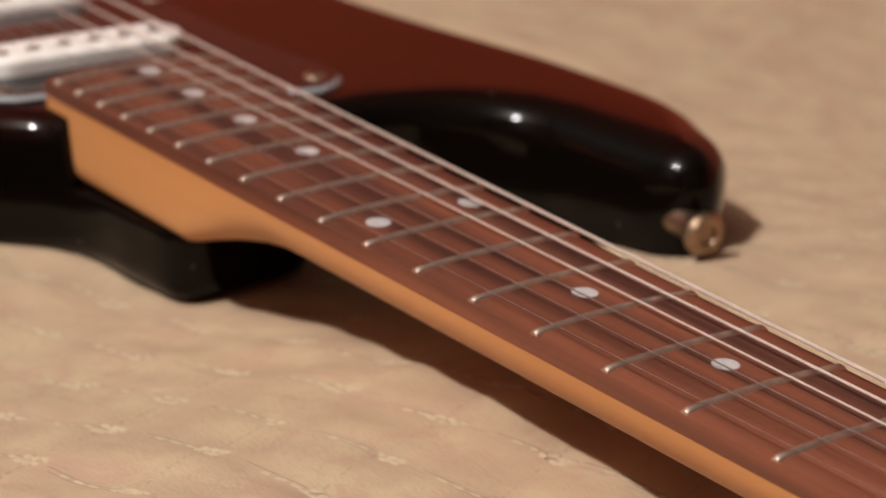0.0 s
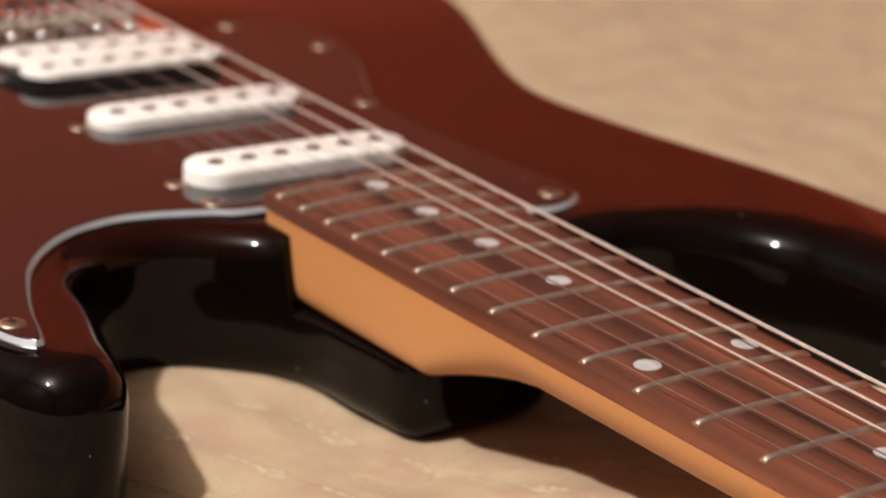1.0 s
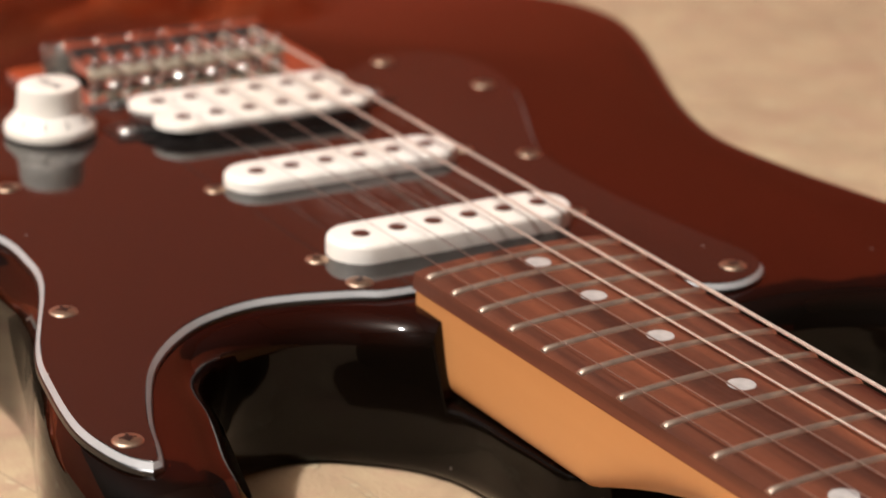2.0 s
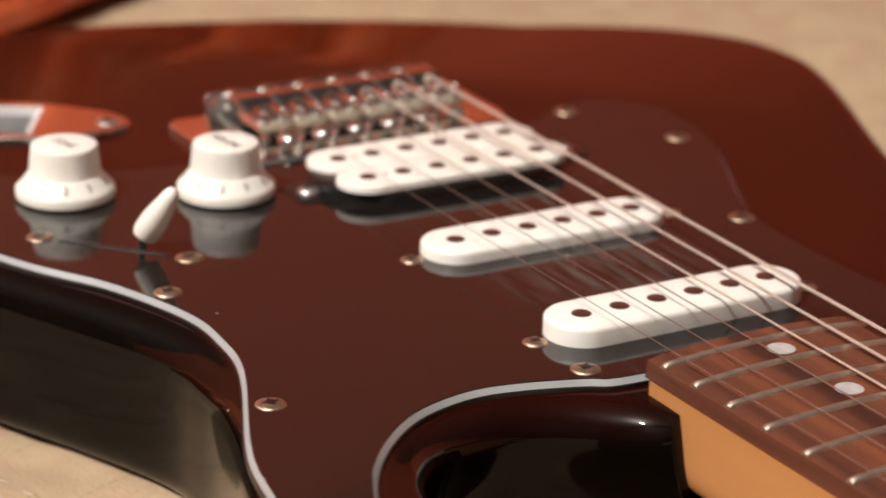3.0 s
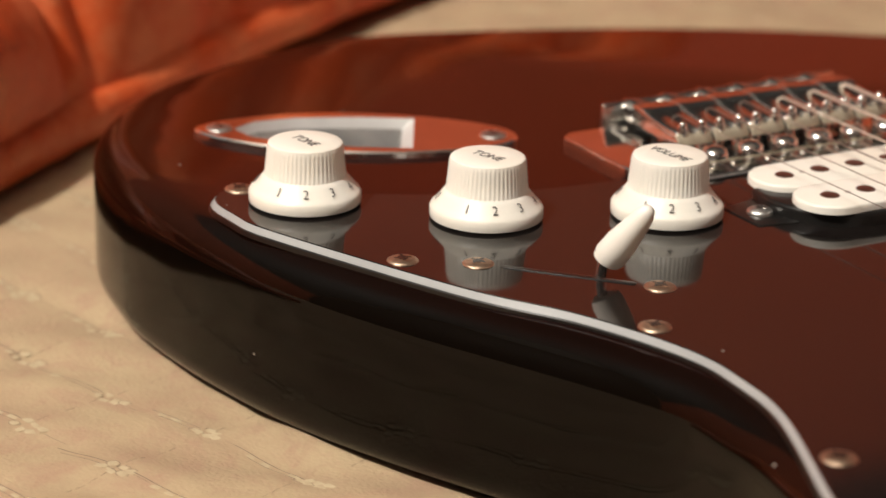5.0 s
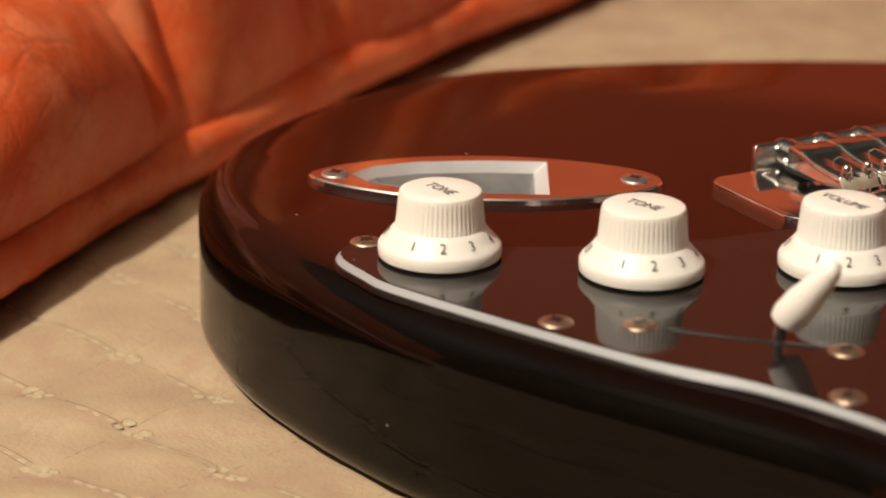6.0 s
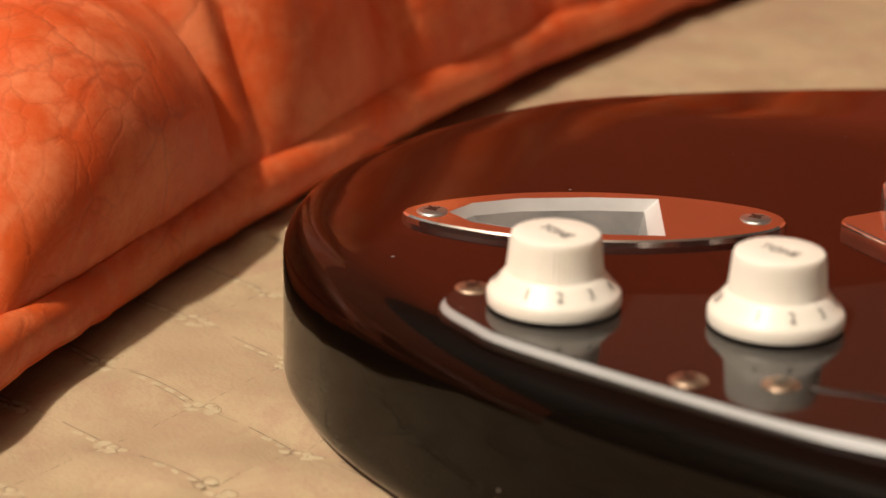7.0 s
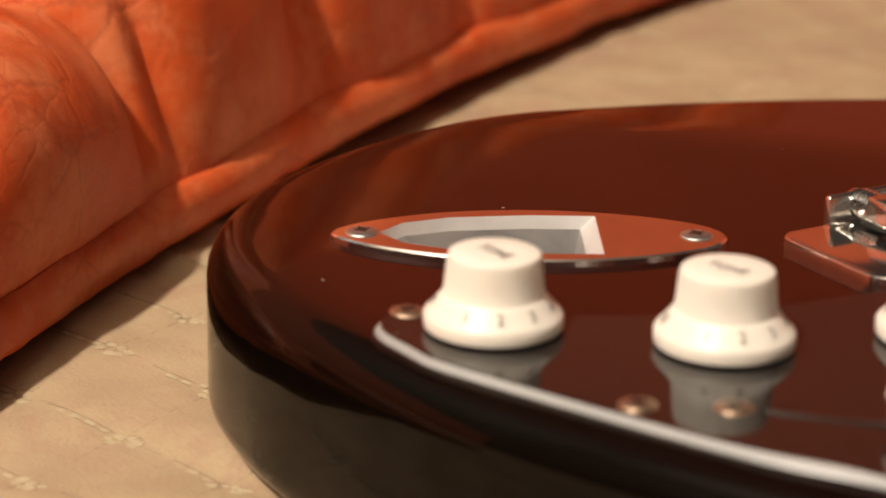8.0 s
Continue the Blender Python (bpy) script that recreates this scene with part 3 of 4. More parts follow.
for y in SADDLE_Y:
    part("saddle", saddle_mesh, None, bridge, "", Matrix.Translation((0, y, PLATE_Z)))
    part("grub_screw", grub, None, bridge, "", Matrix.Translation((-0.0006, y - 0.0029, PLATE_Z)))
    part("grub_screw", grub, None, bridge, "", Matrix.Translation((-0.0006, y + 0.0029, PLATE_Z)))
    part("intonation_screw", rod, None, bridge, "", Matrix.Translation((0, y, PLATE_Z + 0.0043)) @ Matrix.Rotation(radians(90), 4, "Y"))
    part("spring", spring_mesh, None, bridge, "", Matrix.Translation((0, y, PLATE_Z)))

GAUGE = [0.23, 0.28, 0.36, 0.58, 0.80, 1.00]
for i, (x, y) in enumerate(zip(SADDLE_X, SADDLE_Y)):
    ny = (-18.2 + 7.28 * i) * MM
    z = PLATE_Z + 0.0084
    gpart("string", tube([(x - 0.005, y, PLATE_Z + 0.004), (x - 0.0022, y, z - 0.0011), (x - 0.0008, y, z - 0.0002), (x, y, z), (x + 0.02, y + (ny - y) * 0.03, z - 0.0001), (0.646, ny, 0.0570), (0.652, ny, 0.0565), (0.70 + 0.02 * i, ny * 1.0, 0.0485)], GAUGE[i] * MM / 2, 8), M["plain" if i < 3 else "steel"])

# ---------------------------------------------------------------- knobs


def make_knob():
    prof = [(12.9, 0.6), (13.0, 1.2), (13.0, 2.6), (12.6, 3.2)]
    prof += [(12.6 - 2.9 * k / 5, 3.2 + 3.1 * (k / 5) ** 1.15) for k in range(1, 6)]
    n = 224
    rings = []
    for r, z in prof:
        rings.append([(r * MM * math.cos(2 * math.pi * i / n), r * MM * math.sin(2 * math.pi * i / n), z * MM) for i in range(n)])
    for r, z, deep in ((9.5, 6.4, 0.0), (9.4, 6.7, 0.18), (9.1, 9.5, 0.18), (8.85, 12.3, 0.18), (8.75, 12.9, 0.06), (8.5, 13.5, 0.0), (8.0, 13.75, 0.0), (4, 13.65, 0), (0.5, 13.6, 0)):
        rings.append([((r - deep * (i % 4 in (0, 1))) * MM * math.cos(2 * math.pi * i / n), (r - deep * (i % 4 in (0, 1))) * MM * math.sin(2 * math.pi * i / n), z * MM) for i in range(n)])
    return rings_mesh(rings)


knob_mesh = finish("control_knob", make_knob(), M["cream"])
digits = {d: lettering(str(d), 0.0031, "ink") for d in range(1, 11)}
words = {w: lettering(w, 0.0036 if w == "VOLUME" else 0.0037, "ink") for w in ("TONE", "VOLUME")}
for x, y, turn, lean, word in ((34.9, -59.2, -30, 9, "VOLUME"), (18.2, -97.6, -21, 18, "TONE"), (-9.5, -129.8, -26, 9, "TONE")):
    k = part("control_knob", knob_mesh, None, guitar, f"cream plastic {word.lower()} knob with ribbed sides and dark numerals", LOW @ Matrix.Translation((x * MM, y * MM, GUARD)) @ Matrix.Diagonal((1, 1, 1.07, 1)))
    part("lettering", words[word], None, k, "dark printed word", Matrix.Translation((0, 0, 0.01377)) @ Matrix.Rotation(radians(lean), 4, "Z") @ Matrix.Diagonal((0.86, 1.08, 1, 1)))
    for d in range(1, 11):
        a = radians(turn + 33 * (d - 2))
        m = Matrix.Rotation(a, 4, "Z") @ Matrix.Translation((0.01125, 0, 0.00492)) @ Matrix.Rotation(radians(47), 4, "Y") @ Matrix.Rotation(radians(90), 4, "Z")
        part("numeral", digits[d], None, k, "", m)

# ---------------------------------------------------------------- pickup selector
sw = gpart("selector_switch", prism(in_frame(Matrix.Translation((0.0585, -0.101, 0)) @ Matrix.Rotation(radians(43), 4, "Z"), [(x, y) for y, x in stadium(0.030, 0.0016, 6)]), GUARD - 0.0005, GUARD + 0.0002, 0.0001), M["black"], "pickup selector with a white tip")
part("lever", tube([(0.0625, -0.0955, GUARD - 0.001), (0.0629, -0.0953, GUARD + 0.003), (0.0640, -0.0945, GUARD + 0.0065)], 0.0012, 10), M["chrome"], sw)
part("tip", tube([(0.0636, -0.0948, 0.0513), (0.0637, -0.0947, 0.0517), (0.0643, -0.0943, 0.0529), (0.0667, -0.0933, 0.0564), (0.0698, -0.0923, 0.0606), (0.0722, -0.0915, 0.0640), (0.0732, -0.0913, 0.0656), (0.0736, -0.0912, 0.0662)],
     [0.0024, 0.0032, 0.0036, 0.0035, 0.0028, 0.0022, 0.0015, 0.0004], 24), M["white"], sw, "white plastic switch tip")
for x, y in ((43.8, -114.8), (73.2, -87.2)):
    part("screw", screw_mesh, None, sw, "", Matrix.Translation((x * MM, y * MM, GUARD - 0.0002)))

# ---------------------------------------------------------------- jack plate
boat = [(-0.0405, 0.0), (-0.037, 0.0042), (-0.030, 0.0082), (-0.018, 0.0125), (-0.004, 0.0145), (0.010, 0.0142), (0.024, 0.0115), (0.035, 0.0072), (0.0395, 0.003), (0.0405, 0.0)]
boat = [(x, y * 1.10) for x, y in boat]
boat = boat + [(x, -y) for x, y in boat[-2:0:-1]]


def make_jack():
    loop = even(spline(boat, 5), 0.002)
    hole = np.array(cup)
    v, f = sheet(loop, [hole], 0.006)
    bm = bmesh.new()
    verts = [bm.verts.new((x, y, TOP + 0.0016)) for x, y in v]
    for t in f:
        bm.faces.new([verts[i] for i in t])
    m = len(loop)
    prev = verts[:m]
    n = outward(loop)
    for out, z in ((0.0004, TOP + 0.0012), (0.0005, TOP - 0.0003)):
        ring = loop + n * out
        row = [bm.verts.new((*ring[i], z)) for i in range(m)]
        for i in range(m):
            bm.faces.new((prev[i], row[i], row[(i + 1) % m], prev[(i + 1) % m]))
        prev = row
    h = len(hole)
    rim = verts[m:m + h]
    lip = [bm.verts.new((min(x, 0.0116) * 0.985, y * 0.95, TOP - 0.0012)) for x, y in hole]
    floor = [bm.verts.new((min(x, 0.0098) * 0.95, y * 0.90, TOP - 0.001 - 0.012 * min(1, max(0, (x + 0.031) / 0.0435)))) for x, y in hole]
    for a, b, mat in ((rim, lip, 1), (lip, floor, 2)):
        for i in range(h):
            bm.faces.new((a[i], b[i], b[(i + 1) % h], a[(i + 1) % h])).material_index = mat
    bm.faces.new(floor).material_index = 2
    return bm


cup_metal = material("dull_cup_metal", (0.46, 0.45, 0.43), 0.34, metal=0.6, second=(0.30, 0.30, 0.29), scale=90, wear=0.15)
jack = part("jack_plate", make_jack(), [M["chrome"], M["pale_lip"], cup_metal], guitar, "polished chrome boat-shaped jack plate", LOW @ JACK)
plate_screw = finish("screw", screw_head(3.4 * MM, 0.8 * MM), [M["satin"], M["ply_black"]])
for x in (-0.0345, 0.0345):
    part("screw", plate_screw, None, jack, "", Matrix.Translation((x, 0, TOP + 0.0015)))
part("socket", lathe([(0.0065, 0), (0.0065, 0.002), (0.0045, 0.002), (0.004, -0.002), (0.0005, -0.002)], 28), M["chrome"], jack, "", Matrix.Translation((-0.004, 0, TOP - 0.0085)) @ Matrix.Rotation(radians(-16), 4, "Y"))

# strap button on the upper horn
part("strap_button", lathe([(0.0045, -0.003), (0.0035, 0.002), (0.004, 0.0045), (0.0056, 0.0065), (0.0060, 0.0077), (0.0050, 0.0087), (0.0028, 0.0089), (0.0024, 0.0080), (0.0005, 0.0080)], 28), M["brass"], guitar, "aged brass strap button",
     LOW @ Matrix.Translation((0.3120, 0.1100, 0.0242)) @ Matrix.Rotation(radians(-8), 4, "Z") @ Matrix.Rotation(radians(90), 4, "Y") @ Matrix.Diagonal((1.1, 1.1, 1.4, 1)))

# ---------------------------------------------------------------- bed

quilt = material("beige_quilted_cotton", (0.445, 0.335, 0.198), 0.85, second=(0.378, 0.268, 0.160), scale=42, bump=0.3, bump_scale=900)


def stained(m, tone, scale, much):
    """Faint pinkish blotches and creases rubbed into a cloth."""
    nt = m.node_tree
    b = nt.nodes["Principled BSDF"]
    tc = nt.nodes.new("ShaderNodeTexCoord")
    colour = b.inputs["Base Color"].links[0].from_socket
    for size, lo, hi, share in ((scale, 0.50, 0.64, much), (scale * 4.3, 0.52, 0.66, much * 0.6)):
        n = nt.nodes.new("ShaderNodeTexNoise")
        n.inputs["Scale"].default_value, n.inputs["Detail"].default_value, n.inputs["Roughness"].default_value = size, 8, 0.68
        n.inputs["Distortion"].default_value = 1.4
        nt.links.new(tc.outputs["Object"], n.inputs["Vector"])
        r = nt.nodes.new("ShaderNodeMapRange")
        for k, v in zip((1, 2, 3, 4), (lo, hi, 0.0, share)):
            r.inputs[k].default_value = v
        nt.links.new(n.outputs[0], r.inputs[0])
        mix = nt.nodes.new("ShaderNodeMix")
        mix.data_type = "RGBA"
        nt.links.new(r.outputs[0], mix.inputs[0])
        nt.links.new(colour, mix.inputs[6])
        mix.inputs[7].default_value = (*tone, 1)
        colour = mix.outputs[2]
    nt.links.new(colour, b.inputs["Base Color"])
    return m


stained(quilt, (0.375, 0.232, 0.150), 34, 0.6)
U, W, ORIGIN = np.array([0.031, 0.0098]), np.array([-0.0105, 0.0255]), np.array([-0.091, -0.169])
lumps = [(random.uniform(90, 330), random.uniform(0, 6.28), random.uniform(0, 6.28)) for _ in range(14)]


def bed_height(x, y):
    wave = 0.0016 * np.sin(x * 23 + 1.3 * np.sin(y * 17)) + 0.0014 * np.sin(y * 29 + x * 11 + 0.7)
    for k, a, b in lumps:
        wave = wave + 0.032 / k * np.sin(k * (x * math.cos(a) + y * math.sin(a)) + b)
    p = np.stack([x, y], -1) - ORIGIN
    ab = p @ np.linalg.inv(np.stack([U, W], 1)).T
    d = np.abs(ab - np.round(ab)) * (np.linalg.norm(U), np.linalg.norm(W))
    pull = np.exp(-(d[..., 1] / 0.0022) ** 2) + np.exp(-(d[..., 0] / 0.0018) ** 2) + np.exp(-((d ** 2).sum(-1)) / 0.005 ** 2)
    # the soft bed swells beside the body, under the neck
    rise = np.clip((x - 0.242) / 0.14, 0, 1)
    return BED + wave - 0.0003 * pull + 0.015 * rise * rise * (3 - 2 * rise)


def graded(lo, a, b, hi, fine, coarse):
    return np.unique(np.r_[np.arange(lo, a, coarse), np.arange(a, b, fine), np.arange(b, hi + coarse, coarse)].round(5))


xs = graded(-0.90, -0.22, 0.46, 1.20, 0.0025, 0.02)
ys = graded(-0.75, -0.26, 0.24, 1.25, 0.0025, 0.02)
gx, gy = np.meshgrid(xs, ys, indexing="ij")
gz = bed_height(gx, gy)
verts = np.stack([gx, gy, gz], -1).reshape(-1, 3)
nx, ny = len(xs), len(ys)
i, j = np.meshgrid(np.arange(nx - 1), np.arange(ny - 1), indexing="ij")
faces = np.stack([i * ny + j, (i + 1) * ny + j, (i + 1) * ny + j + 1, i * ny + j + 1], -1).reshape(-1, 4)
me = bpy.data.meshes.new("cover")
me.from_pydata(verts.tolist(), [], faces.tolist())
me.materials.append(quilt)
me.shade_smooth()
bed = new("bed")
bed.location = (0.2, 0.1, ROOM[4])
tagged(bed, "bed with a beige quilted cotton bedspread", "bed")
UNBED = Matrix.Translation((-0.2, -0.1, -ROOM[4]))
part("bedspread", me, None, bed, "beige quilted bedspread with pale stitched tufts", UNBED)
mat_box = rbox(2.08, 1.98, 0.24, 0.02)
part("mattress", mat_box, quilt, bed, "", UNBED @ Matrix.Translation((0.15, 0.25, -0.126)))
part("bed_base", rbox(2.05, 1.95, 0.30, 0.01), floor_wood, bed, "", UNBED @ Matrix.Translation((0.15, 0.25, -0.40)))

# stitched tufts and seam threads of the bedspread
tuft_thread = material("pale_cotton_thread", (0.50, 0.405, 0.255), 0.9, second=(0.43, 0.335, 0.205), scale=400)
seam_thread = material("brown_seam_thread", (0.165, 0.115, 0.072), 0.8, second=(0.24, 0.175, 0.11), scale=300)
bead = bmesh.new()
bmesh.ops.create_icosphere(bead, subdivisions=1, radius=1)
bead_v = np.array([tuple(v.co) for v in bead.verts])
bead_f = np.array([[v.index for v in f.verts] for f in bead.faces])
bead.free()
bead_v = np.sign(bead_v) * np.abs(bead_v) ** 0.55
rng = random.Random(5)
stitch_v, stitch_f, line_v, line_f = [], [], [], []


def cover_height(x, y):
    """The height of the bedspread's own faces."""
    i = np.clip(np.searchsorted(xs, x) - 1, 0, nx - 2)
    j = np.clip(np.searchsorted(ys, y) - 1, 0, ny - 2)
    u, v = (x - xs[i]) / (xs[i + 1] - xs[i]), (y - ys[j]) / (ys[j + 1] - ys[j])
    return (gz[i, j] * (1 - u) + gz[i + 1, j] * u) * (1 - v) + (gz[i, j + 1] * (1 - u) + gz[i + 1, j + 1] * u) * v


def stitch(x, y, ang, length, width):
    z = float(cover_height(np.array(x), np.array(y)))
    q = bead_v * (length / 2, width / 2, 0.00008)
    c, s = math.cos(ang), math.sin(ang)
    q = np.stack([q[:, 0] * c - q[:, 1] * s + x, q[:, 0] * s + q[:, 1] * c + y, q[:, 2] + z + 0.00004], 1)
    stitch_f.extend((bead_f + len(stitch_v) * len(bead_v)).tolist())
    stitch_v.append(q)


def thread(points, r=0.00022):
    pts = np.array(points)
    z = cover_height(pts[:, 0], pts[:, 1]) + 0.00004
    d = np.gradient(pts, axis=0)
    d /= np.linalg.norm(d, axis=1)[:, None] + 1e-9
    n = np.stack([-d[:, 1], d[:, 0]], 1)
    base = sum(len(v) for v in line_v)
    line_v.append(np.concatenate([np.c_[pts + n * r, z], np.c_[pts, z + r * 0.7], np.c_[pts - n * r, z]]))
    m = len(pts)
    for k in range(m - 1):
        line_f.append((base + k, base + k + 1, base + m + k + 1, base + m + k))
        line_f.append((base + m + k, base + m + k + 1, base + 2 * m + k + 1, base + 2 * m + k))


def petal(x, y, ang, length, width):
    """A flat knot of pale thread with a fine dark outline."""
    stitch(x, y, ang, length, width)
    c, w = math.cos(ang), math.sin(ang)
    ring = [(0.55 * length * math.cos(t), 0.60 * width * math.sin(t)) for t in np.linspace(0.3, rng.uniform(3.4, 6.0), 11)]
    if rng.random() < 0.5:
        thread([(x + u * c - v * w, y + u * w + v * c) for u, v in ring], 0.00009)


UN, WN = U / np.linalg.norm(U), W / np.linalg.norm(W)
for a in range(-9, 20):
    for b in range(-10, 24):
        p = ORIGIN + a * U + b * W + (rng.uniform(-0.0015, 0.0015), rng.uniform(-0.0015, 0.0015))
        if not (-0.32 < p[0] < 0.5 and -0.3 < p[1] < 0.42):
            continue
        lie = math.atan2(U[1], U[0])
        for u, v in ((-2.6, -1.3), (0.4, -1.7), (3.2, -1.2), (-1.4, 1.3), (1.8, 1.2), (4.6, 0.8)):
            if rng.random() < 0.9:
                q = p + UN * (u + rng.uniform(-0.7, 0.7)) * MM + WN * (v + rng.uniform(-0.5, 0.5)) * MM
                petal(q[0], q[1], lie + rng.uniform(-0.6, 0.6), rng.uniform(0.0026, 0.0040), rng.uniform(0.0018, 0.0026))
        # a ladder of stitches with pale beads leads to the tuft
        bend = rng.uniform(-0.0012, 0.0012)
        far = rng.uniform(0.016, 0.027)
        chain = [p - UN * t + WN * bend * math.sin(t * 110) for t in np.linspace(0.003, far, 16)]
        thread([q + WN * 0.0009 for q in chain], 0.00015)
        if rng.random() < 0.8:
            thread([q - WN * 0.0009 for q in chain[: rng.randint(6, 15)]], 0.00012)
        for t in np.arange(0.0055, far - 0.003, 0.0046):
            if rng.random() < 0.85:
                q = p - UN * t + WN * (bend * math.sin(t * 110) - 0.0001)
                stitch(q[0], q[1], lie + rng.uniform(-0.25, 0.25), rng.uniform(0.0026, 0.0038), rng.uniform(0.0011, 0.0017))
        # the seam across, in short dark stitches
        sag = rng.uniform(-0.0008, 0.0008)
        at = 0.12
        while at < rng.uniform(0.8, 0.97):
            long = rng.uniform(0.05, 0.12)
            if rng.random() < 0.6:
                thread([p + W * t + UN * sag * math.sin(t * math.pi) for t in np.linspace(at, at + long, 4)], rng.uniform(0.00006, 0.00010))
            at += long + 0.035
        thread([p + UN * t + WN * sag * math.sin(t * 90) for t in np.linspace(0.006, rng.uniform(0.009, 0.014), 6)], 0.00008)


def stuff_part(name, vs, fs, mat, label):
    me = bpy.data.meshes.new(name)
    me.from_pydata(np.concatenate(vs).tolist(), [], fs)
    me.materials.append(mat)
    me.shade_flat()
    tagged(part(name, me, None, bed, label, UNBED), kind="stuff")


stuff_part("tuft_stitching", stitch_v, stitch_f, tuft_thread, "pale thread tufts")
stuff_part("seam_thread", line_v, line_f, seam_thread, "thin brown seam threads")

# ---------------------------------------------------------------- cushion


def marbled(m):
    """Pale rubbed patches in a crinkled leather, darker in colour along pressed-in creases."""
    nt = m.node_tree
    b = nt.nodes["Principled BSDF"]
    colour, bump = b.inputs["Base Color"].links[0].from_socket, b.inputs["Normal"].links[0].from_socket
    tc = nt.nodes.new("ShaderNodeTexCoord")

    def grain(scale, detail, rough=0.6):
        n = nt.nodes.new("ShaderNodeTexNoise")
        n.inputs["Scale"].default_value, n.inputs["Detail"].default_value, n.inputs["Roughness"].default_value = scale, detail, rough
        nt.links.new(tc.outputs["Object"], n.inputs["Vector"])
        return n

    def ranged(socket, lo, hi, a=0.0, z=1.0):
        r = nt.nodes.new("ShaderNodeMapRange")
        r.interpolation_type = "SMOOTHSTEP"
        for k, v in zip((1, 2, 3, 4), (lo, hi, a, z)):
            r.inputs[k].default_value = v
        nt.links.new(socket, r.inputs[0])
        return r.outputs[0]

    def blend(fac, a, colour):
        mix = nt.nodes.new("ShaderNodeMix")
        mix.data_type = "RGBA"
        nt.links.new(fac, mix.inputs[0])
        nt.links.new(a, mix.inputs[6])
        mix.inputs[7].default_value = (*colour, 1)
        return mix.outputs[2]

    def times(a, b):
        n = nt.nodes.new("ShaderNodeMath")
        n.operation = "MULTIPLY"
        nt.links.new(a, n.inputs[0])
        nt.links.new(b, n.inputs[1])
        return n.outputs[0]

    warp = nt.nodes.new("ShaderNodeMix")
    warp.data_type = "RGBA"
    warp.inputs[0].default_value = 0.022
    nt.links.new(tc.outputs["Object"], warp.inputs[6])
    nt.links.new(grain(26, 5).outputs["Color"], warp.inputs[7])
    rub = ranged(grain(34, 7, 0.7).outputs[0], 0.42, 0.66, 0, 0.75)
    colour = blend(rub, colour, (0.74, 0.235, 0.095))
    # each crease is pressed in and coloured darker along its line
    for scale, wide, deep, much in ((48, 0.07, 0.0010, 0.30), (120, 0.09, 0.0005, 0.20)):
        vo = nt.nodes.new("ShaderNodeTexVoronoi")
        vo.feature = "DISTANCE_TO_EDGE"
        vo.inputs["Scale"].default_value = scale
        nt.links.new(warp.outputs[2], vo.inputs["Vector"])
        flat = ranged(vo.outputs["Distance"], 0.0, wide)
        crease_tone = ranged(vo.outputs["Distance"], wide * 0.6, 0.0, 0, much)
        colour = blend(times(crease_tone, ranged(grain(15, 3).outputs[0], 0.42, 0.60)), colour, (0.26, 0.030, 0.008))
        bn = nt.nodes.new("ShaderNodeBump")
        bn.inputs["Strength"].default_value, bn.inputs["Distance"].default_value = 0.12, deep
        nt.links.new(flat, bn.inputs["Height"])
        nt.links.new(bump, bn.inputs["Normal"])
        bump = bn.outputs[0]
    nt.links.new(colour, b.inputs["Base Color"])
    nt.links.new(bump, b.inputs["Normal"])
    return m


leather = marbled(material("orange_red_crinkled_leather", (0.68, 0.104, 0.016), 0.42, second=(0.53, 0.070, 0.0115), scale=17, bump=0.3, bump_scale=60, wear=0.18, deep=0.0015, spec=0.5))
# bulges along the seam: place along it, half width, reach from the seam, height
BULGES = ((-0.320, 0.052, 0.060, 0.018), (-0.203, 0.068, 0.060, 0.028), (-0.094, 0.046, 0.085, 0.015), (-0.004, 0.050, 0.080, 0.014), (0.088, 0.048, 0.090, 0.015),
          (0.180, 0.050, 0.075, 0.014), (0.275, 0.050, 0.070, 0.016))


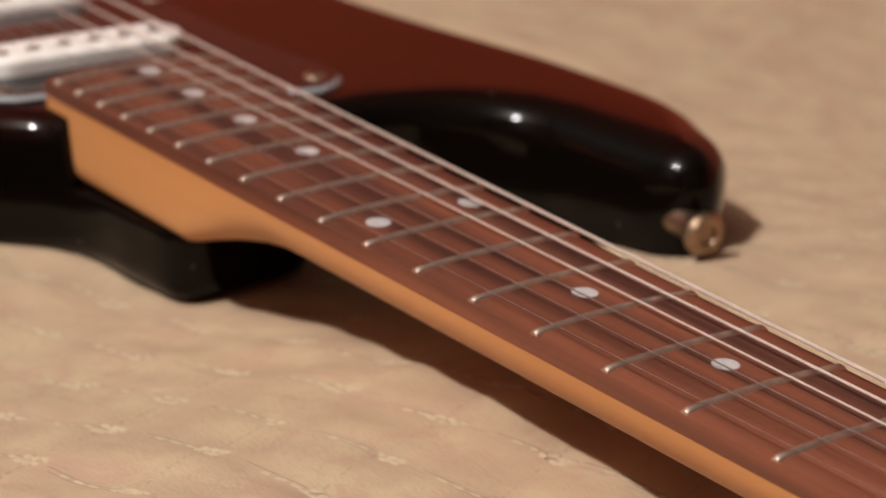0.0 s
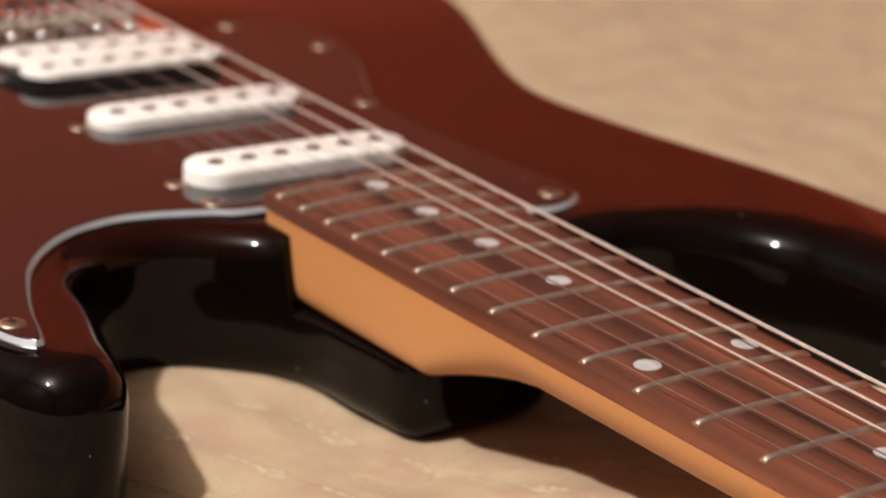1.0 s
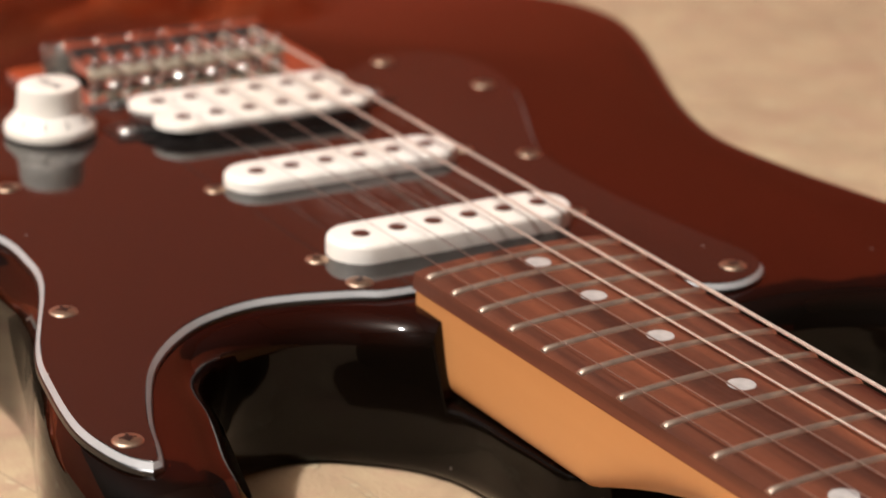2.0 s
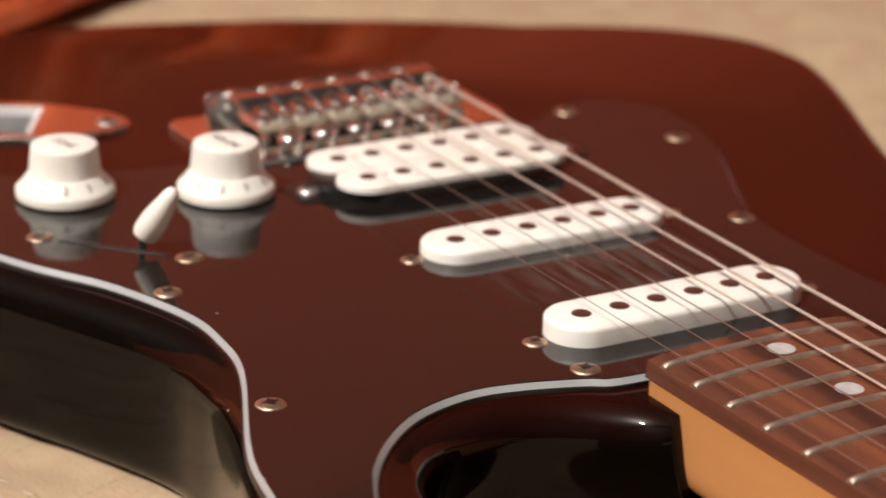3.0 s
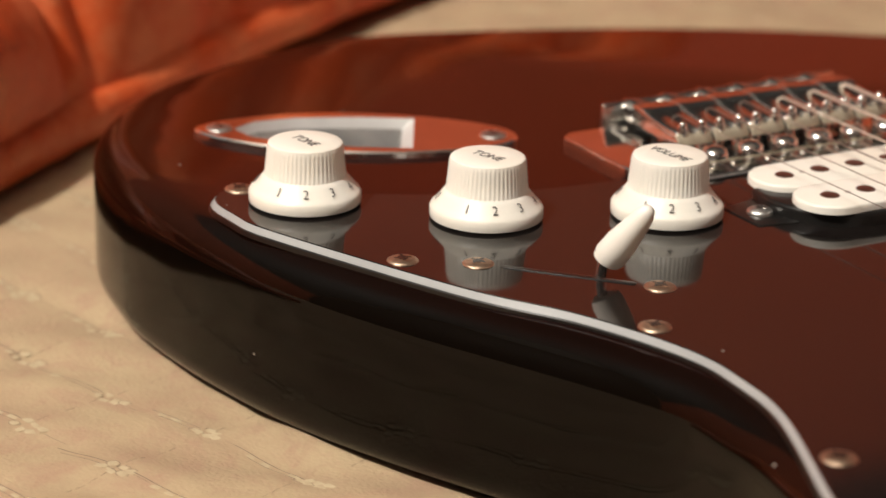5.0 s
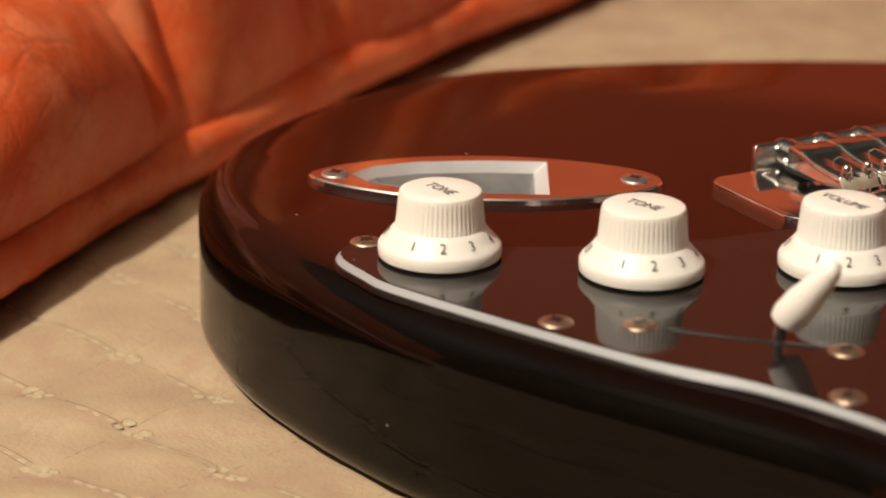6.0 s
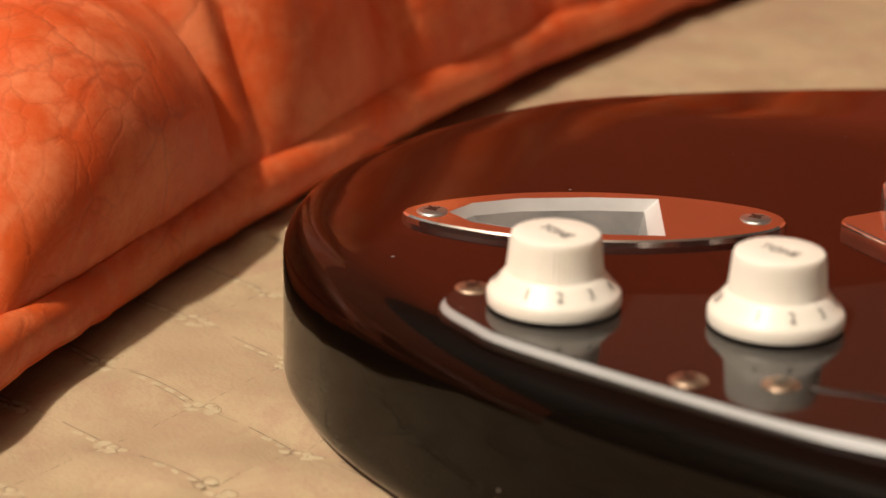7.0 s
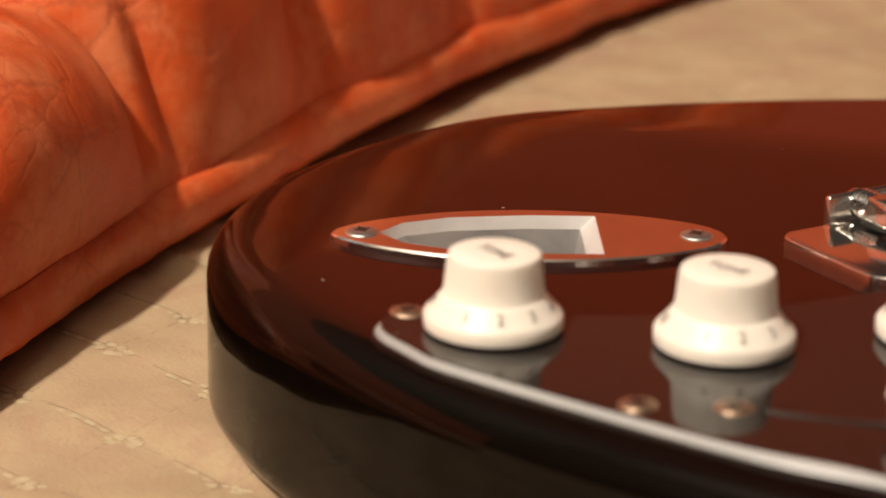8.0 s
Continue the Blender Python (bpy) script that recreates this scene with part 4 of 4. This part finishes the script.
def make_cushion(half_x, half_y, thick, sag):
    """A puffed cushion with hollow sides and gathers that run in from the seam."""
    na, nb = 300, 130
    bm = bmesh.new()
    ga, gb = np.linspace(-1, 1, na), np.sin(np.linspace(-1, 1, nb) * math.pi / 2)
    sheets = []
    for sign in (1, -1):
        rows = []
        for a in ga:
            row = []
            for b in gb:
                px = a * half_x * (1 - 0.06 * (1 - b * b))
                py = b * half_y * (1 - 0.16 * (1 - a * a))
                da, db = (1 - abs(a)) * half_x, (1 - abs(b)) * half_y
                near = min(1.0, max(0.0, (px + 0.170) / 0.06))
                near = near * near * (3 - 2 * near)
                f = (1 - math.exp(-da / 0.06)) * ((1 - near) * 0.66 * (1 - math.exp(-db / 0.048)) + near * 1.2 * math.tanh(db / 0.06))
                inset = 1 - math.exp(-db / 0.008)
                fold = 0.0
                for c0, wide, reach, high in BULGES:
                    r = math.hypot((px - c0) / wide, db / reach)
                    fold += high * max(0.0, 1 - r * r) ** 0.8 - 0.35 * high * math.exp(-((r - 1.05) / 0.16) ** 2)
                lumps = 0.0045 * noise.noise(Vector((px * 22, py * 22, sign * 3))) + 0.0011 * noise.noise(Vector((px * 70, py * 70, 5.0)))
                swell = (fold + lumps) * inset * (1 - math.exp(-da / 0.03))
                if sign < 0:
                    row.append(bm.verts.new((px, py, -0.003 - sag * f)))
                else:
                    row.append(bm.verts.new((px, py + math.copysign(0.75 * swell, b) * math.exp(-db / 0.10), 0.003 + thick * f + 0.7 * swell)))
            rows.append(row)
        sheets.append(rows)
        for i in range(na - 1):
            for j in range(nb - 1):
                bm.faces.new((rows[i][j], rows[i + 1][j], rows[i + 1][j + 1], rows[i][j + 1]))
    up, lo = sheets
    ring = [(i, 0) for i in range(na)] + [(na - 1, j) for j in range(1, nb)] + [(i, nb - 1) for i in range(na - 2, -1, -1)] + [(0, j) for j in range(nb - 2, 0, -1)]
    for (a, b), (c, d) in zip(ring, ring[1:] + ring[:1]):
        bm.faces.new((up[a][b], up[c][d], lo[c][d], lo[a][b]))
    line = [((up[a][b].co + lo[a][b].co) / 2) for a, b in ring]
    return bm, line


def make_welt(line):
    """The flat rolled seam round the cushion, taller than thick, with a lumpy face."""
    rings, n = [], len(line)
    for i, p in enumerate(line):
        d = (line[(i + 1) % n] - line[i - 1]).normalized()
        s = d.cross(Vector((0, 0, 1))).normalized()
        ring = []
        for k in range(16):
            t = 2 * math.pi * k / 16
            g = 1 + 0.16 * noise.noise(p * 34 + Vector((0, 0, k * 0.35))) + 0.08 * noise.noise(p * 120)
            ring.append(p + s * (0.0050 * g * math.cos(t)) + Vector((0, 0, 0.0072 * g * math.sin(t) + 0.0016 * noise.noise(p * 13))))
        rings.append(ring)
    rings.append(rings[0])
    bm = rings_mesh(rings, False, False)
    bmesh.ops.remove_doubles(bm, verts=bm.verts, dist=1e-6)
    return bm


HALF_X, HALF_Y = 0.36, 0.28
EDGE = Vector((-0.530, 0.848, 0)).normalized()
BACK = Vector((-EDGE.y, EDGE.x, 0))
cushion = new("cushion")
mid = Vector((-0.230, -0.034, 0)) + EDGE * 0.05 + BACK * (HALF_Y * 0.84 + 0.012)
rot = Matrix(((EDGE.x, BACK.x, 0), (EDGE.y, BACK.y, 0), (0, 0, 1))).to_4x4()
cushion.matrix_basis = Matrix.Translation(mid + Vector((0, 0, 0.0155))) @ rot
tagged(cushion, "orange-red crinkled leather cushion with a rolled seam lying on the bed", "cushion")
cushion_bm, seam = make_cushion(HALF_X, HALF_Y, 0.135, 0.012)
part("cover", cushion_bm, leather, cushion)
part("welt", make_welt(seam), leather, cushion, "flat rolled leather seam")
